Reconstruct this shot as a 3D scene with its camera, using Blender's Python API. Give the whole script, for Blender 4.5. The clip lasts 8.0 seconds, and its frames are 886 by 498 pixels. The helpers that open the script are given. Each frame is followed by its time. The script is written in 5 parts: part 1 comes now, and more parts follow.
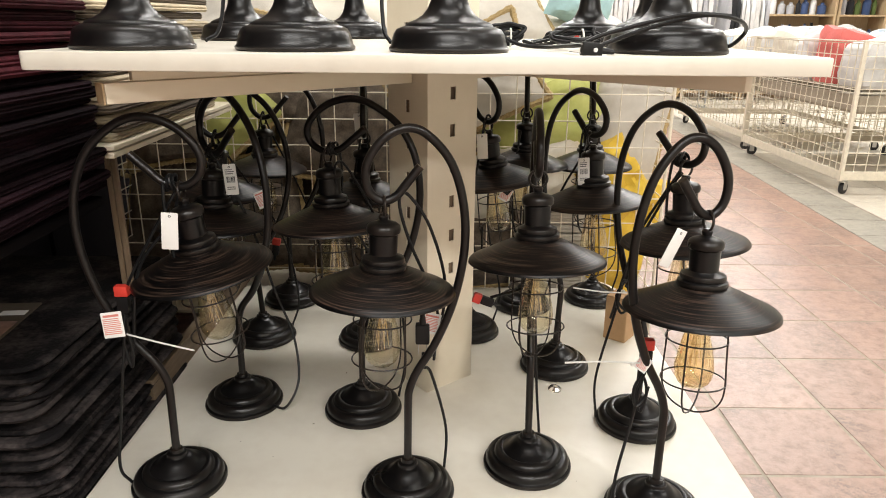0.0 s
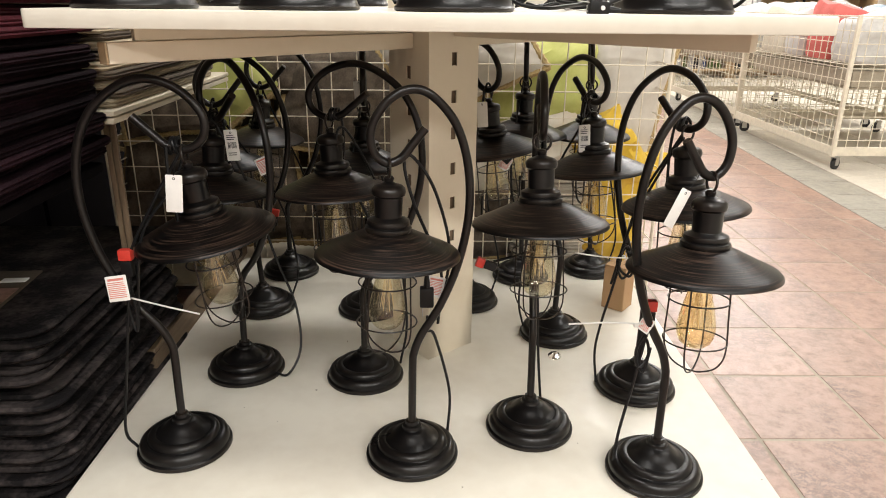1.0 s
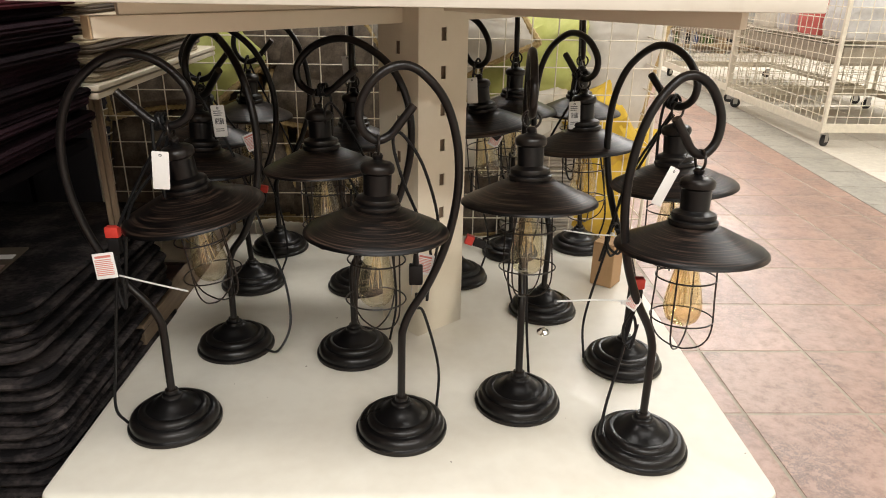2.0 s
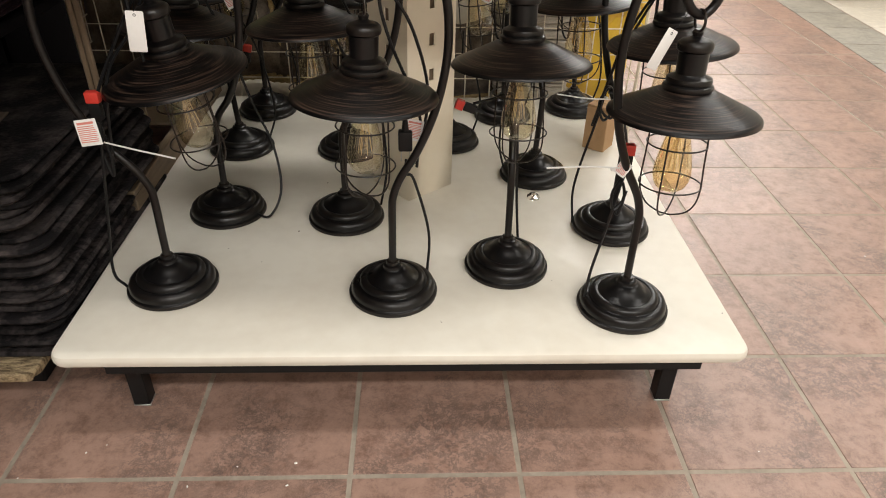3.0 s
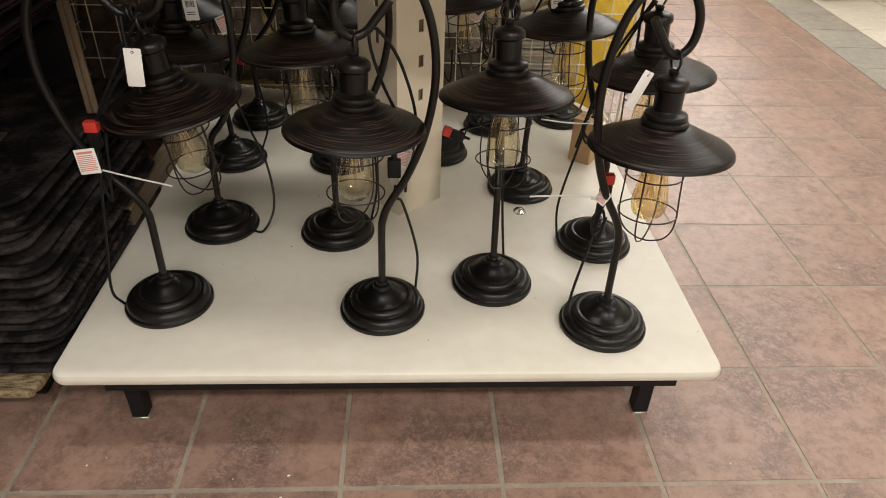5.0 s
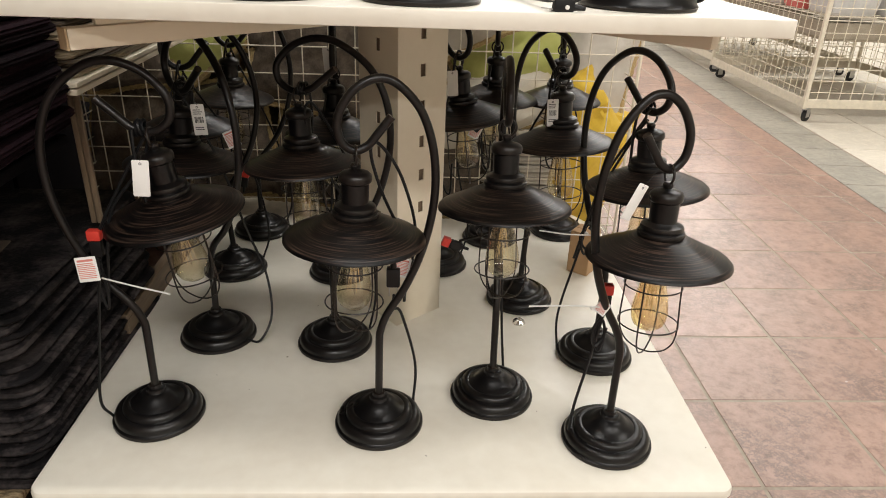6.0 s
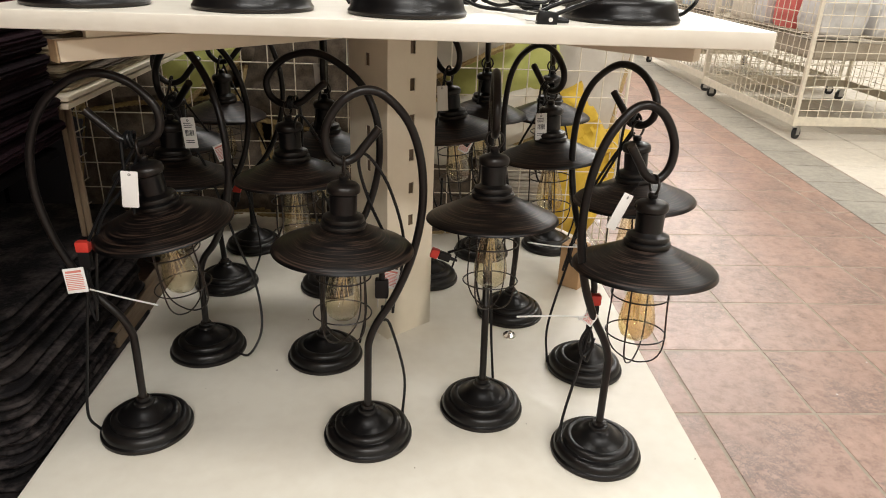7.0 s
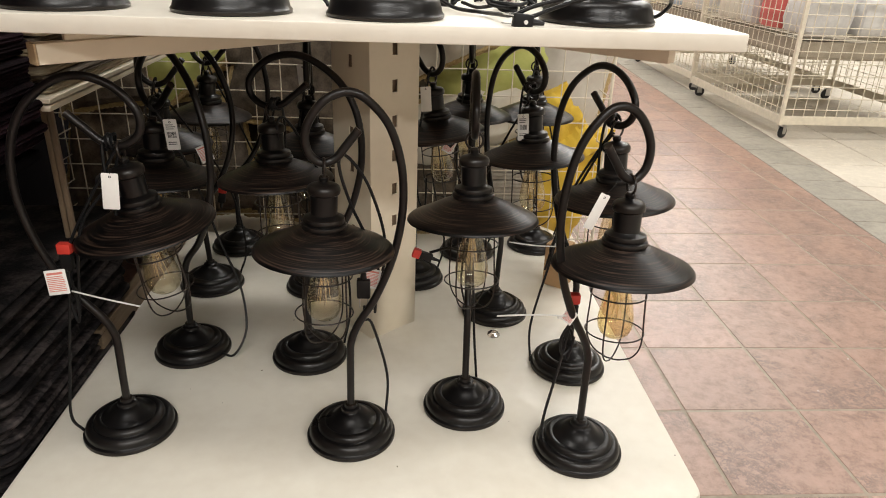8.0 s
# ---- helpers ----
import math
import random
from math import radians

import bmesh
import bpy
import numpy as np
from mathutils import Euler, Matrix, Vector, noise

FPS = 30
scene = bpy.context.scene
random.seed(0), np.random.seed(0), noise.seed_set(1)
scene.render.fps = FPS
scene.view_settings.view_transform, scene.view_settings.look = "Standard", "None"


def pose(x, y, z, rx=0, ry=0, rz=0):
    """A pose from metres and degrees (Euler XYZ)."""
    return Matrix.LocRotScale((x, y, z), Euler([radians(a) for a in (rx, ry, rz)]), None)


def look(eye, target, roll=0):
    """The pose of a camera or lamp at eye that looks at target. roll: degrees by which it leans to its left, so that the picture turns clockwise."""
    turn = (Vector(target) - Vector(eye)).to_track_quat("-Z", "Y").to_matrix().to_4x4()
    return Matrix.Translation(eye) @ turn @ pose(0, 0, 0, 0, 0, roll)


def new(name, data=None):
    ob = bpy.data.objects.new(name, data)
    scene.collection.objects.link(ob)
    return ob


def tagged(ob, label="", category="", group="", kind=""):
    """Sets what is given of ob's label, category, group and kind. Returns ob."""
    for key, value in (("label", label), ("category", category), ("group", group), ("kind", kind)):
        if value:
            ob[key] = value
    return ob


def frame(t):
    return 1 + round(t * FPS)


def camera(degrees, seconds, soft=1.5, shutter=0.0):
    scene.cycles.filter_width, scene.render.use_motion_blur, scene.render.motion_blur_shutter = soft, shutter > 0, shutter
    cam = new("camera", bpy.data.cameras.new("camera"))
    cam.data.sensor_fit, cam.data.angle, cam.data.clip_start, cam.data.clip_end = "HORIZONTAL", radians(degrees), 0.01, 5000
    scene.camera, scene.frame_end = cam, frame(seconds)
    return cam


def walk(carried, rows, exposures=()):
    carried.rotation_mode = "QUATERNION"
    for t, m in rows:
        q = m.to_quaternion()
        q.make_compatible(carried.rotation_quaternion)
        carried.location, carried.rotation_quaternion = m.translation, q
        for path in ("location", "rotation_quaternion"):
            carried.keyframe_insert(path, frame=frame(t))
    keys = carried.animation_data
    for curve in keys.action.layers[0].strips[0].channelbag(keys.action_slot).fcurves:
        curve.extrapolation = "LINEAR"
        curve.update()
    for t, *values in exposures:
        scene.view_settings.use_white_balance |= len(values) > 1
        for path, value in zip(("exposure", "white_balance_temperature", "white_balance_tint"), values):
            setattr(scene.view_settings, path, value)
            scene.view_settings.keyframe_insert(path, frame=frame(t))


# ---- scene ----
cam = camera(65.8, 8.0, soft=1.0)
PATH = [
    (0, (-0.779, -0.781, 1.032), (-0.781, 1.117, 0.403), 0.5),
    (0.5, (-0.791, -0.785, 1.017), (-0.776, 1.109, 0.375), 0.5),
    (1, (-0.802, -0.795, 1.004), (-0.777, 1.085, 0.323), 0.6),
    (2.3, (-0.796, -0.794, 1.008), (-0.738, 1.03, 0.189), 1.0),
    (2.5, (-0.793, -0.792, 1.008), (-0.733, 0.991, 0.105), 1.0),
    (3, (-0.793, -0.791, 1.018), (-0.72, 0.874, -0.088), 1.3),
    (3.5, (-0.793, -0.786, 1.065), (-0.705, 0.787, -0.166), 1.7),
    (4, (-0.787, -0.79, 1.093), (-0.69, 0.769, -0.156), 1.9),
    (4.2, (-0.781, -0.79, 1.1), (-0.691, 0.768, -0.151), 1.7),
    (5.5, (-0.788, -0.795, 1.104), (-0.689, 0.935, 0.104), 2.1),
    (6, (-0.785, -0.791, 1.097), (-0.689, 1.012, 0.238), 2.1),
    (6.5, (-0.782, -0.797, 1.085), (-0.686, 1.031, 0.278), 2.1),
    (7, (-0.771, -0.804, 1.086), (-0.664, 1.023, 0.279), 2.1),
    (7.5, (-0.759, -0.81, 1.093), (-0.642, 1.016, 0.286), 2.1),
    (8, (-0.75, -0.814, 1.092), (-0.622, 1.012, 0.284), 2.1),
]
walk(cam, [(t, look(eye, target, roll)) for t, eye, target, roll in PATH], exposures=[(0.0, 0.13, 6500, 10), (1.0, 0.12, 6500, 10), (2.5, -0.09, 6500, 10), (3.0, -0.19, 6550, 10), (3.5, -0.29, 7000, 10), (4.2, -0.47, 7000, 10), (5.5, -0.34, 6550, 10), (6.5, -0.16, 6500, 10), (8.0, -0.23, 6550, 10)])

# ---- light ----
world = bpy.data.worlds.new("store_air")
scene.world = world
world.use_nodes = True
world.node_tree.nodes["Background"].inputs[0].default_value = (1.0, 0.93, 0.82, 1)
world.node_tree.nodes["Background"].inputs[1].default_value = 0.02


def area_lamp(name, x, y, z, sx, sy, watts, colour=(1.0, 0.98, 0.945)):
    data = bpy.data.lights.new(name, "AREA")
    data.shape, data.size, data.size_y, data.energy, data.color = "RECTANGLE", sx, sy, watts, colour
    ob = new(name, data)
    ob.matrix_world = pose(x, y, z)
    return ob


CEILING = 3.6
# rows of ceiling tubes running across the store
TUBES = [(x, y, w) for y, w in ((-5.4, 125), (-2.7, 112), (0.02, 40), (2.6, 60), (5.2, 78), (7.8, 88)) for x in (-0.7,)] + [(2.3, -5.4, 110), (2.3, -2.7, 98), (2.3, 0.02, 38), (2.3, 2.6, 60), (2.3, 5.2, 108), (2.3, 7.8, 130), (4.2, 9.6, 120)]
for tx, ty, watts in TUBES:
    area_lamp("tube_light", tx, ty, CEILING - 0.09, 2.2, 0.30, watts)


# ---- materials ----
def material(name, colour, rough=0.5, metal=0.0, second=None, scale=20.0, detail=4.0, bump=0.0, bump_scale=None, spread=(0.35, 0.65),
             random_value=0.0, stretch=(1, 1, 1), coat=0.0, rough_vary=0.0, sheen=0.0, spec=0.5):
    """A surface with colour variation at two scales, roughness variation and fine relief, in object space metres."""
    m = bpy.data.materials.new(name)
    m.use_nodes = True
    t = m.node_tree
    b = t.nodes["Principled BSDF"]
    b.inputs["Roughness"].default_value, b.inputs["Metallic"].default_value = rough, metal
    b.inputs["Coat Weight"].default_value = coat
    b.inputs["Specular IOR Level"].default_value = spec
    b.inputs["Sheen Weight"].default_value = sheen
    co = t.nodes.new("ShaderNodeTexCoord")
    mp = t.nodes.new("ShaderNodeMapping")
    mp.inputs["Scale"].default_value = stretch
    t.links.new(co.outputs["Object"], mp.inputs[0])
    info = t.nodes.new("ShaderNodeObjectInfo")
    shift = t.nodes.new("ShaderNodeVectorMath")
    shift.operation = "MULTIPLY"
    shift.inputs[1].default_value = (17, 17, 17)
    t.links.new(info.outputs["Random"], shift.inputs[0])
    t.links.new(shift.outputs[0], mp.inputs["Location"])
    n1 = t.nodes.new("ShaderNodeTexNoise")
    n1.inputs["Scale"].default_value, n1.inputs["Detail"].default_value = scale, detail
    n2 = t.nodes.new("ShaderNodeTexNoise")
    n2.inputs["Scale"].default_value, n2.inputs["Detail"].default_value = scale * 6.3, 6.0
    for n in (n1, n2):
        t.links.new(mp.outputs[0], n.inputs["Vector"])
    mixed = t.nodes.new("ShaderNodeMix")
    mixed.inputs[0].default_value = 0.35
    t.links.new(n1.outputs["Fac"], mixed.inputs[2])
    t.links.new(n2.outputs["Fac"], mixed.inputs[3])
    ramp = t.nodes.new("ShaderNodeValToRGB")
    ramp.color_ramp.elements[0].position, ramp.color_ramp.elements[1].position = spread
    second = second or tuple(c * 0.82 for c in colour)
    ramp.color_ramp.elements[0].color, ramp.color_ramp.elements[1].color = (*second, 1), (*colour, 1)
    t.links.new(mixed.outputs[0], ramp.inputs[0])
    out = ramp.outputs[0]
    if random_value:
        hsv = t.nodes.new("ShaderNodeHueSaturation")
        rng = t.nodes.new("ShaderNodeMapRange")
        rng.inputs["To Min"].default_value, rng.inputs["To Max"].default_value = 1 - random_value, 1 + random_value
        t.links.new(info.outputs["Random"], rng.inputs[0])
        t.links.new(rng.outputs[0], hsv.inputs["Value"])
        t.links.new(out, hsv.inputs["Color"])
        out = hsv.outputs[0]
    t.links.new(out, b.inputs["Base Color"])
    if rough_vary:
        rr = t.nodes.new("ShaderNodeMapRange")
        rr.inputs["To Min"].default_value, rr.inputs["To Max"].default_value = rough - rough_vary, rough + rough_vary
        t.links.new(n1.outputs["Fac"], rr.inputs[0])
        t.links.new(rr.outputs[0], b.inputs["Roughness"])
    if bump:
        n3 = t.nodes.new("ShaderNodeTexNoise")
        n3.inputs["Scale"].default_value, n3.inputs["Detail"].default_value = bump_scale or scale * 4, 5.0
        t.links.new(mp.outputs[0], n3.inputs["Vector"])
        bp = t.nodes.new("ShaderNodeBump")
        bp.inputs["Strength"].default_value, bp.inputs["Distance"].default_value = bump, 0.004
        t.links.new(n3.outputs["Fac"], bp.inputs["Height"])
        t.links.new(bp.outputs[0], b.inputs["Normal"])
    return m


def clear_glass(name, tint, rough=0.02):
    """Thin blown glass: mostly see-through, with a mirror-like gloss at grazing angles."""
    m = bpy.data.materials.new(name)
    m.use_nodes = True
    t = m.node_tree
    t.nodes.clear()
    out = t.nodes.new("ShaderNodeOutputMaterial")
    see, gloss, mix, fr, rim = (t.nodes.new("ShaderNode" + k) for k in ("BsdfTransparent", "BsdfGlossy", "MixShader", "LayerWeight", "MapRange"))
    see.inputs[0].default_value = (*tint, 1)
    gloss.inputs["Roughness"].default_value = rough
    fr.inputs[0].default_value = 0.12
    rim.inputs["To Min"].default_value, rim.inputs["To Max"].default_value = 0.11, 0.95
    t.links.new(fr.outputs["Facing"], rim.inputs[0])
    t.links.new(rim.outputs[0], mix.inputs[0])
    t.links.new(see.outputs[0], mix.inputs[1])
    t.links.new(gloss.outputs[0], mix.inputs[2])
    # a trace of tinted translucency, added to make the glass look brighter
    glow, glow_mix = t.nodes.new("ShaderNodeBsdfTranslucent"), t.nodes.new("ShaderNodeMixShader")
    glow.inputs[0].default_value = (*tint, 1)
    glow_mix.inputs[0].default_value = 0.008
    t.links.new(mix.outputs[0], glow_mix.inputs[1])
    t.links.new(glow.outputs[0], glow_mix.inputs[2])
    t.links.new(glow_mix.outputs[0], out.inputs[0])
    return m


DECK = material("cream_laminate", (0.755, 0.715, 0.622), 0.38, second=(0.665, 0.615, 0.52), scale=5.0, detail=7.0, spread=(0.3, 0.62), bump=0.04, bump_scale=60, rough_vary=0.08)
STEEL_CREAM = material("cream_painted_steel", (0.78, 0.70, 0.56), 0.42, second=(0.73, 0.65, 0.51), scale=6, bump=0.05, bump_scale=120)
# brown for the dim hollow seen through the post's slots
SLOT_BROWN = material("slot_dim_brown", (0.24, 0.17, 0.11), 0.8)
IRON = material("black_frame_steel", (0.011, 0.0105, 0.0105), 0.5, 0.1, spec=0.25, scale=18)
BRONZE = material("oil_rubbed_bronze", (0.0062, 0.0056, 0.0056), 0.30, 0.0, second=(0.0035, 0.0032, 0.0034), spec=0.34, scale=9, bump=0.05, bump_scale=90, rough_vary=0.06)


def worn_edges(m, tone, low, high):
    """Rubs a brown tone through the dark finish along convex edges."""
    t = m.node_tree
    b = t.nodes["Principled BSDF"]
    old = b.inputs["Base Color"].links[0].from_socket
    geo, ramp, mixer = t.nodes.new("ShaderNodeNewGeometry"), t.nodes.new("ShaderNodeValToRGB"), t.nodes.new("ShaderNodeMix")
    ramp.color_ramp.elements[0].position, ramp.color_ramp.elements[1].position = low, high
    mixer.data_type = "RGBA"
    mixer.inputs[7].default_value = (*tone, 1)
    t.links.new(geo.outputs["Pointiness"], ramp.inputs[0])
    t.links.new(ramp.outputs[0], mixer.inputs[0])
    t.links.new(old, mixer.inputs[6])
    t.links.new(mixer.outputs[2], b.inputs["Base Color"])


worn_edges(BRONZE, (0.035, 0.024, 0.017), 0.53, 0.64)
CORD = material("black_cord_plastic", (0.007, 0.007, 0.0075), 0.42, spec=0.3, scale=30)
RED = material("red_plug_cover", (0.62, 0.045, 0.03), 0.4, scale=40)
PAPER = material("white_paper_tag", (0.80, 0.79, 0.76), 0.7, scale=30, second=(0.76, 0.75, 0.72))
PINK = material("pink_print", (0.72, 0.25, 0.20), 0.7, scale=60)
INK = material("dark_print", (0.06, 0.06, 0.065), 0.7)
TIE = material("white_nylon_tie", (0.75, 0.74, 0.70), 0.45, scale=30)
BULB = clear_glass("bulb_glass", (0.975, 0.93, 0.77))
AMBER = clear_glass("amber_bulb_glass", (0.98, 0.86, 0.58))
FILAMENT = material("filament_wire", (0.80, 0.62, 0.32), 0.3, 0.8)
GLASS_STEM = clear_glass("stem_glass", (0.97, 0.955, 0.92), 0.05)
BRASS = material("lamp_screw_brass", (0.65, 0.52, 0.30), 0.3, 0.9)
GREIGE = material("greige_cardboard", (0.42, 0.37, 0.29), 0.8, second=(0.30, 0.255, 0.19), scale=14, bump=0.15)
KRAFT = material("kraft_cardboard", (0.46, 0.29, 0.15), 0.8, second=(0.41, 0.255, 0.13), scale=25, bump=0.1)
MAT_BLACK = material("charcoal_mat_pile", (0.076, 0.063, 0.060), 0.8, second=(0.0052, 0.0043, 0.0047), scale=15, spread=(0.45, 0.74), bump=0.4, bump_scale=190, random_value=0.5, spec=0.16)
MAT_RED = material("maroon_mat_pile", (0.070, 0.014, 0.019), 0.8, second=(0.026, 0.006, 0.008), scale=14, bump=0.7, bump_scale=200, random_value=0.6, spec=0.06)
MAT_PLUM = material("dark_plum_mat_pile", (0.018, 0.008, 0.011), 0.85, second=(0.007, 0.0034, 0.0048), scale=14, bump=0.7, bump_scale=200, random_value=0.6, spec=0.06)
MAT_BEIGE = material("beige_mat_pile", (0.55, 0.47, 0.33), 0.85, second=(0.42, 0.35, 0.24), scale=14, bump=0.4, bump_scale=240, random_value=0.2)
MAT_BROWN = material("brown_mat_backing", (0.10, 0.075, 0.05), 0.85, scale=14, bump=0.4, bump_scale=240)
# near-black that stands in for the deep shade inside the rack
GLOOM = material("gloom_black", (0.006, 0.005, 0.0055), 0.95, spec=0.03, scale=20)
UPRIGHT = material("weathered_brown_wood", (0.23, 0.165, 0.105), 0.65, second=(0.15, 0.105, 0.065), scale=9, stretch=(9, 9, 1), bump=0.1)
WOOD = material("bare_pine", (0.50, 0.37, 0.22), 0.6, second=(0.40, 0.28, 0.16), scale=9, stretch=(9, 9, 1), bump=0.1)
WOOD_DARK = material("worn_brown_board", (0.19, 0.135, 0.085), 0.65, second=(0.12, 0.085, 0.055), scale=9, stretch=(9, 1, 9), bump=0.15)
PHOTO = material("printed_photo", (0.42, 0.24, 0.18), 0.35, second=(0.16, 0.08, 0.06), scale=22)
STRAW = material("frayed_straw", (0.42, 0.32, 0.19), 0.85, second=(0.10, 0.07, 0.04), scale=34, stretch=(1, 5, 1), spread=(0.38, 0.6), bump=0.9, spec=0.15)
WIRE = material("cream_coated_wire", (0.78, 0.71, 0.57), 0.4, scale=30)
RUBBER = material("black_rubber", (0.02, 0.02, 0.02), 0.6)
ZINC = material("zinc_plate", (0.55, 0.54, 0.52), 0.35, 0.9)
CHROME = material("bright_tin", (0.85, 0.84, 0.82), 0.12, 1.0)


def cloth(name, colour, second=None, scale=30):
    return material(name, colour, 0.8, second=second, scale=scale, bump=0.25, bump_scale=420, sheen=0.1, spec=0.25)


LIME = cloth("lime_satin", (0.54, 0.55, 0.20), (0.44, 0.46, 0.13), 8)
YELLOW = cloth("yellow_satin", (0.72, 0.50, 0.06), (0.62, 0.41, 0.05), 8)
SILVER = cloth("silver_grey_satin", (0.56, 0.52, 0.45), (0.48, 0.44, 0.38), 8)
CREAM = cloth("cream_linen", (0.72, 0.68, 0.58), (0.66, 0.61, 0.51), 8)
TAUPE = cloth("taupe_velvet", (0.17, 0.135, 0.10), (0.065, 0.05, 0.038), 30)
GOLD_CORD = cloth("gold_twisted_trim", (0.52, 0.39, 0.19), (0.30, 0.21, 0.09), 160)
AQUA = cloth("pale_aqua_cloth", (0.45, 0.68, 0.70), None, 12)
WHITE_CLOTH = cloth("white_cotton", (0.68, 0.67, 0.65), (0.55, 0.54, 0.53), 10)
GREY_CLOTH = cloth("grey_cotton", (0.42, 0.42, 0.44), None, 10)
RED_CLOTH = cloth("coral_red_cotton", (0.68, 0.16, 0.14), None, 10)
BLUE_CLOTH = cloth("pale_blue_cotton", (0.52, 0.62, 0.72), None, 10)
BLACK_CLOTH = cloth("black_cotton", (0.02, 0.02, 0.022), None, 10)
GREEN_GLASS = cloth("olive_bottles", (0.10, 0.14, 0.04), None, 10)
NAVY = cloth("navy_cotton", (0.05, 0.08, 0.18), None, 10)
PLASTER = material("warm_white_wall", (0.62, 0.59, 0.53), 0.8, scale=2, bump=0.05)
CEILING_PAINT = material("grey_ceiling", (0.46, 0.455, 0.43), 0.9, scale=2, bump=0.05)


def tile_surface(name, light, dark, vein, vein_amount, rough, vary):
    """Mottled glazed tile: clouded body colour, dark cracks and veins, uneven gloss."""
    m = bpy.data.materials.new(name)
    m.use_nodes = True
    t = m.node_tree
    b = t.nodes["Principled BSDF"]
    geo, info = t.nodes.new("ShaderNodeNewGeometry"), t.nodes.new("ShaderNodeObjectInfo")
    turn = t.nodes.new("ShaderNodeVectorMath")
    turn.operation = "MULTIPLY_ADD"
    turn.inputs[1].default_value = (31, 47, 13)
    t.links.new(info.outputs["Random"], turn.inputs[0])
    t.links.new(geo.outputs["Position"], turn.inputs[2])

    def cloud(scale, detail, distort, rough_):
        n = t.nodes.new("ShaderNodeTexNoise")
        n.inputs["Scale"].default_value, n.inputs["Detail"].default_value = scale, detail
        n.inputs["Distortion"].default_value, n.inputs["Roughness"].default_value = distort, rough_
        t.links.new(turn.outputs[0], n.inputs["Vector"])
        return n.outputs["Fac"]

    def ramp(fac, stops):
        r = t.nodes.new("ShaderNodeValToRGB")
        e = r.color_ramp.elements
        while len(e) < len(stops):
            e.new(0.5)
        for k, (pos, col) in enumerate(stops):
            e[k].position, e[k].color = pos, (*col, 1)
        t.links.new(fac, r.inputs[0])
        return r.outputs[0]

    def mix(fac, a, c):
        n = t.nodes.new("ShaderNodeMix")
        n.data_type = "RGBA"
        t.links.new(fac, n.inputs[0])
        t.links.new(a, n.inputs[6])
        t.links.new(c, n.inputs[7])
        return n.outputs[2]

    body = ramp(cloud(24, 12, 0.15, 0.80), [(0.36, dark), (0.52, light), (0.70, tuple(min(1, c * 1.22) for c in light))])
    crack = cloud(26, 12, 0.25, 0.82)
    lines = ramp(crack, [(0.455, (0, 0, 0)), (0.492, (vein_amount,) * 3), (0.508, (vein_amount,) * 3), (0.545, (0, 0, 0))])
    patch = ramp(cloud(4.5, 4, 0.3, 0.5), [(0.46, (0, 0, 0)), (0.60, (1, 1, 1))])
    gate = t.nodes.new("ShaderNodeMath")
    gate.operation = "MULTIPLY"
    t.links.new(lines, gate.inputs[0])
    t.links.new(patch, gate.inputs[1])
    dark_rgb = t.nodes.new("ShaderNodeRGB")
    dark_rgb.outputs[0].default_value = (*vein, 1)
    col = mix(gate.outputs[0], body, dark_rgb.outputs[0])
    hsv, rng = t.nodes.new("ShaderNodeHueSaturation"), t.nodes.new("ShaderNodeMapRange")
    rng.inputs["To Min"].default_value, rng.inputs["To Max"].default_value = 1 - vary, 1 + vary
    t.links.new(info.outputs["Random"], rng.inputs[0])
    t.links.new(rng.outputs[0], hsv.inputs["Value"])
    t.links.new(col, hsv.inputs["Color"])
    t.links.new(hsv.outputs[0], b.inputs["Base Color"])
    rr = t.nodes.new("ShaderNodeMapRange")
    rr.inputs["To Min"].default_value, rr.inputs["To Max"].default_value = rough - 0.1, rough + 0.14
    t.links.new(crack, rr.inputs[0])
    t.links.new(rr.outputs[0], b.inputs["Roughness"])
    bp = t.nodes.new("ShaderNodeBump")
    b.inputs["Specular IOR Level"].default_value = 0.65
    bp.inputs["Strength"].default_value, bp.inputs["Distance"].default_value = 0.30, 0.004
    t.links.new(crack, bp.inputs["Height"])
    t.links.new(bp.outputs[0], b.inputs["Normal"])
    return m


TILE_RED = tile_surface("terracotta_tile", (0.326, 0.206, 0.158), (0.188, 0.110, 0.082), (0.090, 0.070, 0.062), 0.65, 0.30, 0.06)
TILE_GREY = tile_surface("grey_green_tile", (0.315, 0.288, 0.238), (0.22, 0.20, 0.165), (0.14, 0.13, 0.11), 0.5, 0.40, 0.08)
TILE_CREAM = tile_surface("cream_floor_tile", (0.66, 0.60, 0.50), (0.60, 0.54, 0.45), (0.45, 0.40, 0.33), 0.3, 0.38, 0.03)
GROUT = material("grey_grout", (0.36, 0.31, 0.245), 0.85, second=(0.24, 0.20, 0.155), scale=14, bump=0.2)


# ---- mesh helpers ----
def linked(name, bm, mat, smooth=True):
    me = bpy.data.meshes.new(name)
    bmesh.ops.recalc_face_normals(bm, faces=bm.faces)
    bm.to_mesh(me)
    bm.free()
    for m in (mat if isinstance(mat, (list, tuple)) else [mat]):
        me.materials.append(m)
    for p in me.polygons:
        p.use_smooth = smooth
    if smooth:
        me.set_sharp_from_angle(angle=radians(38))
    return me


def part(name, bm, mat, parent=None, label="", smooth=True, at=None):
    ob = new(name, linked(name, bm, mat, smooth) if isinstance(bm, bmesh.types.BMesh) else bm)
    if parent is not None:
        ob.parent = parent
    if at is not None:
        ob.matrix_basis = at
    if label:
        ob["label"] = label
    return ob


def thing(name, m, label, category, group="", kind=""):
    ob = new(name)
    ob.matrix_basis = m
    return tagged(ob, label, category, group, kind)


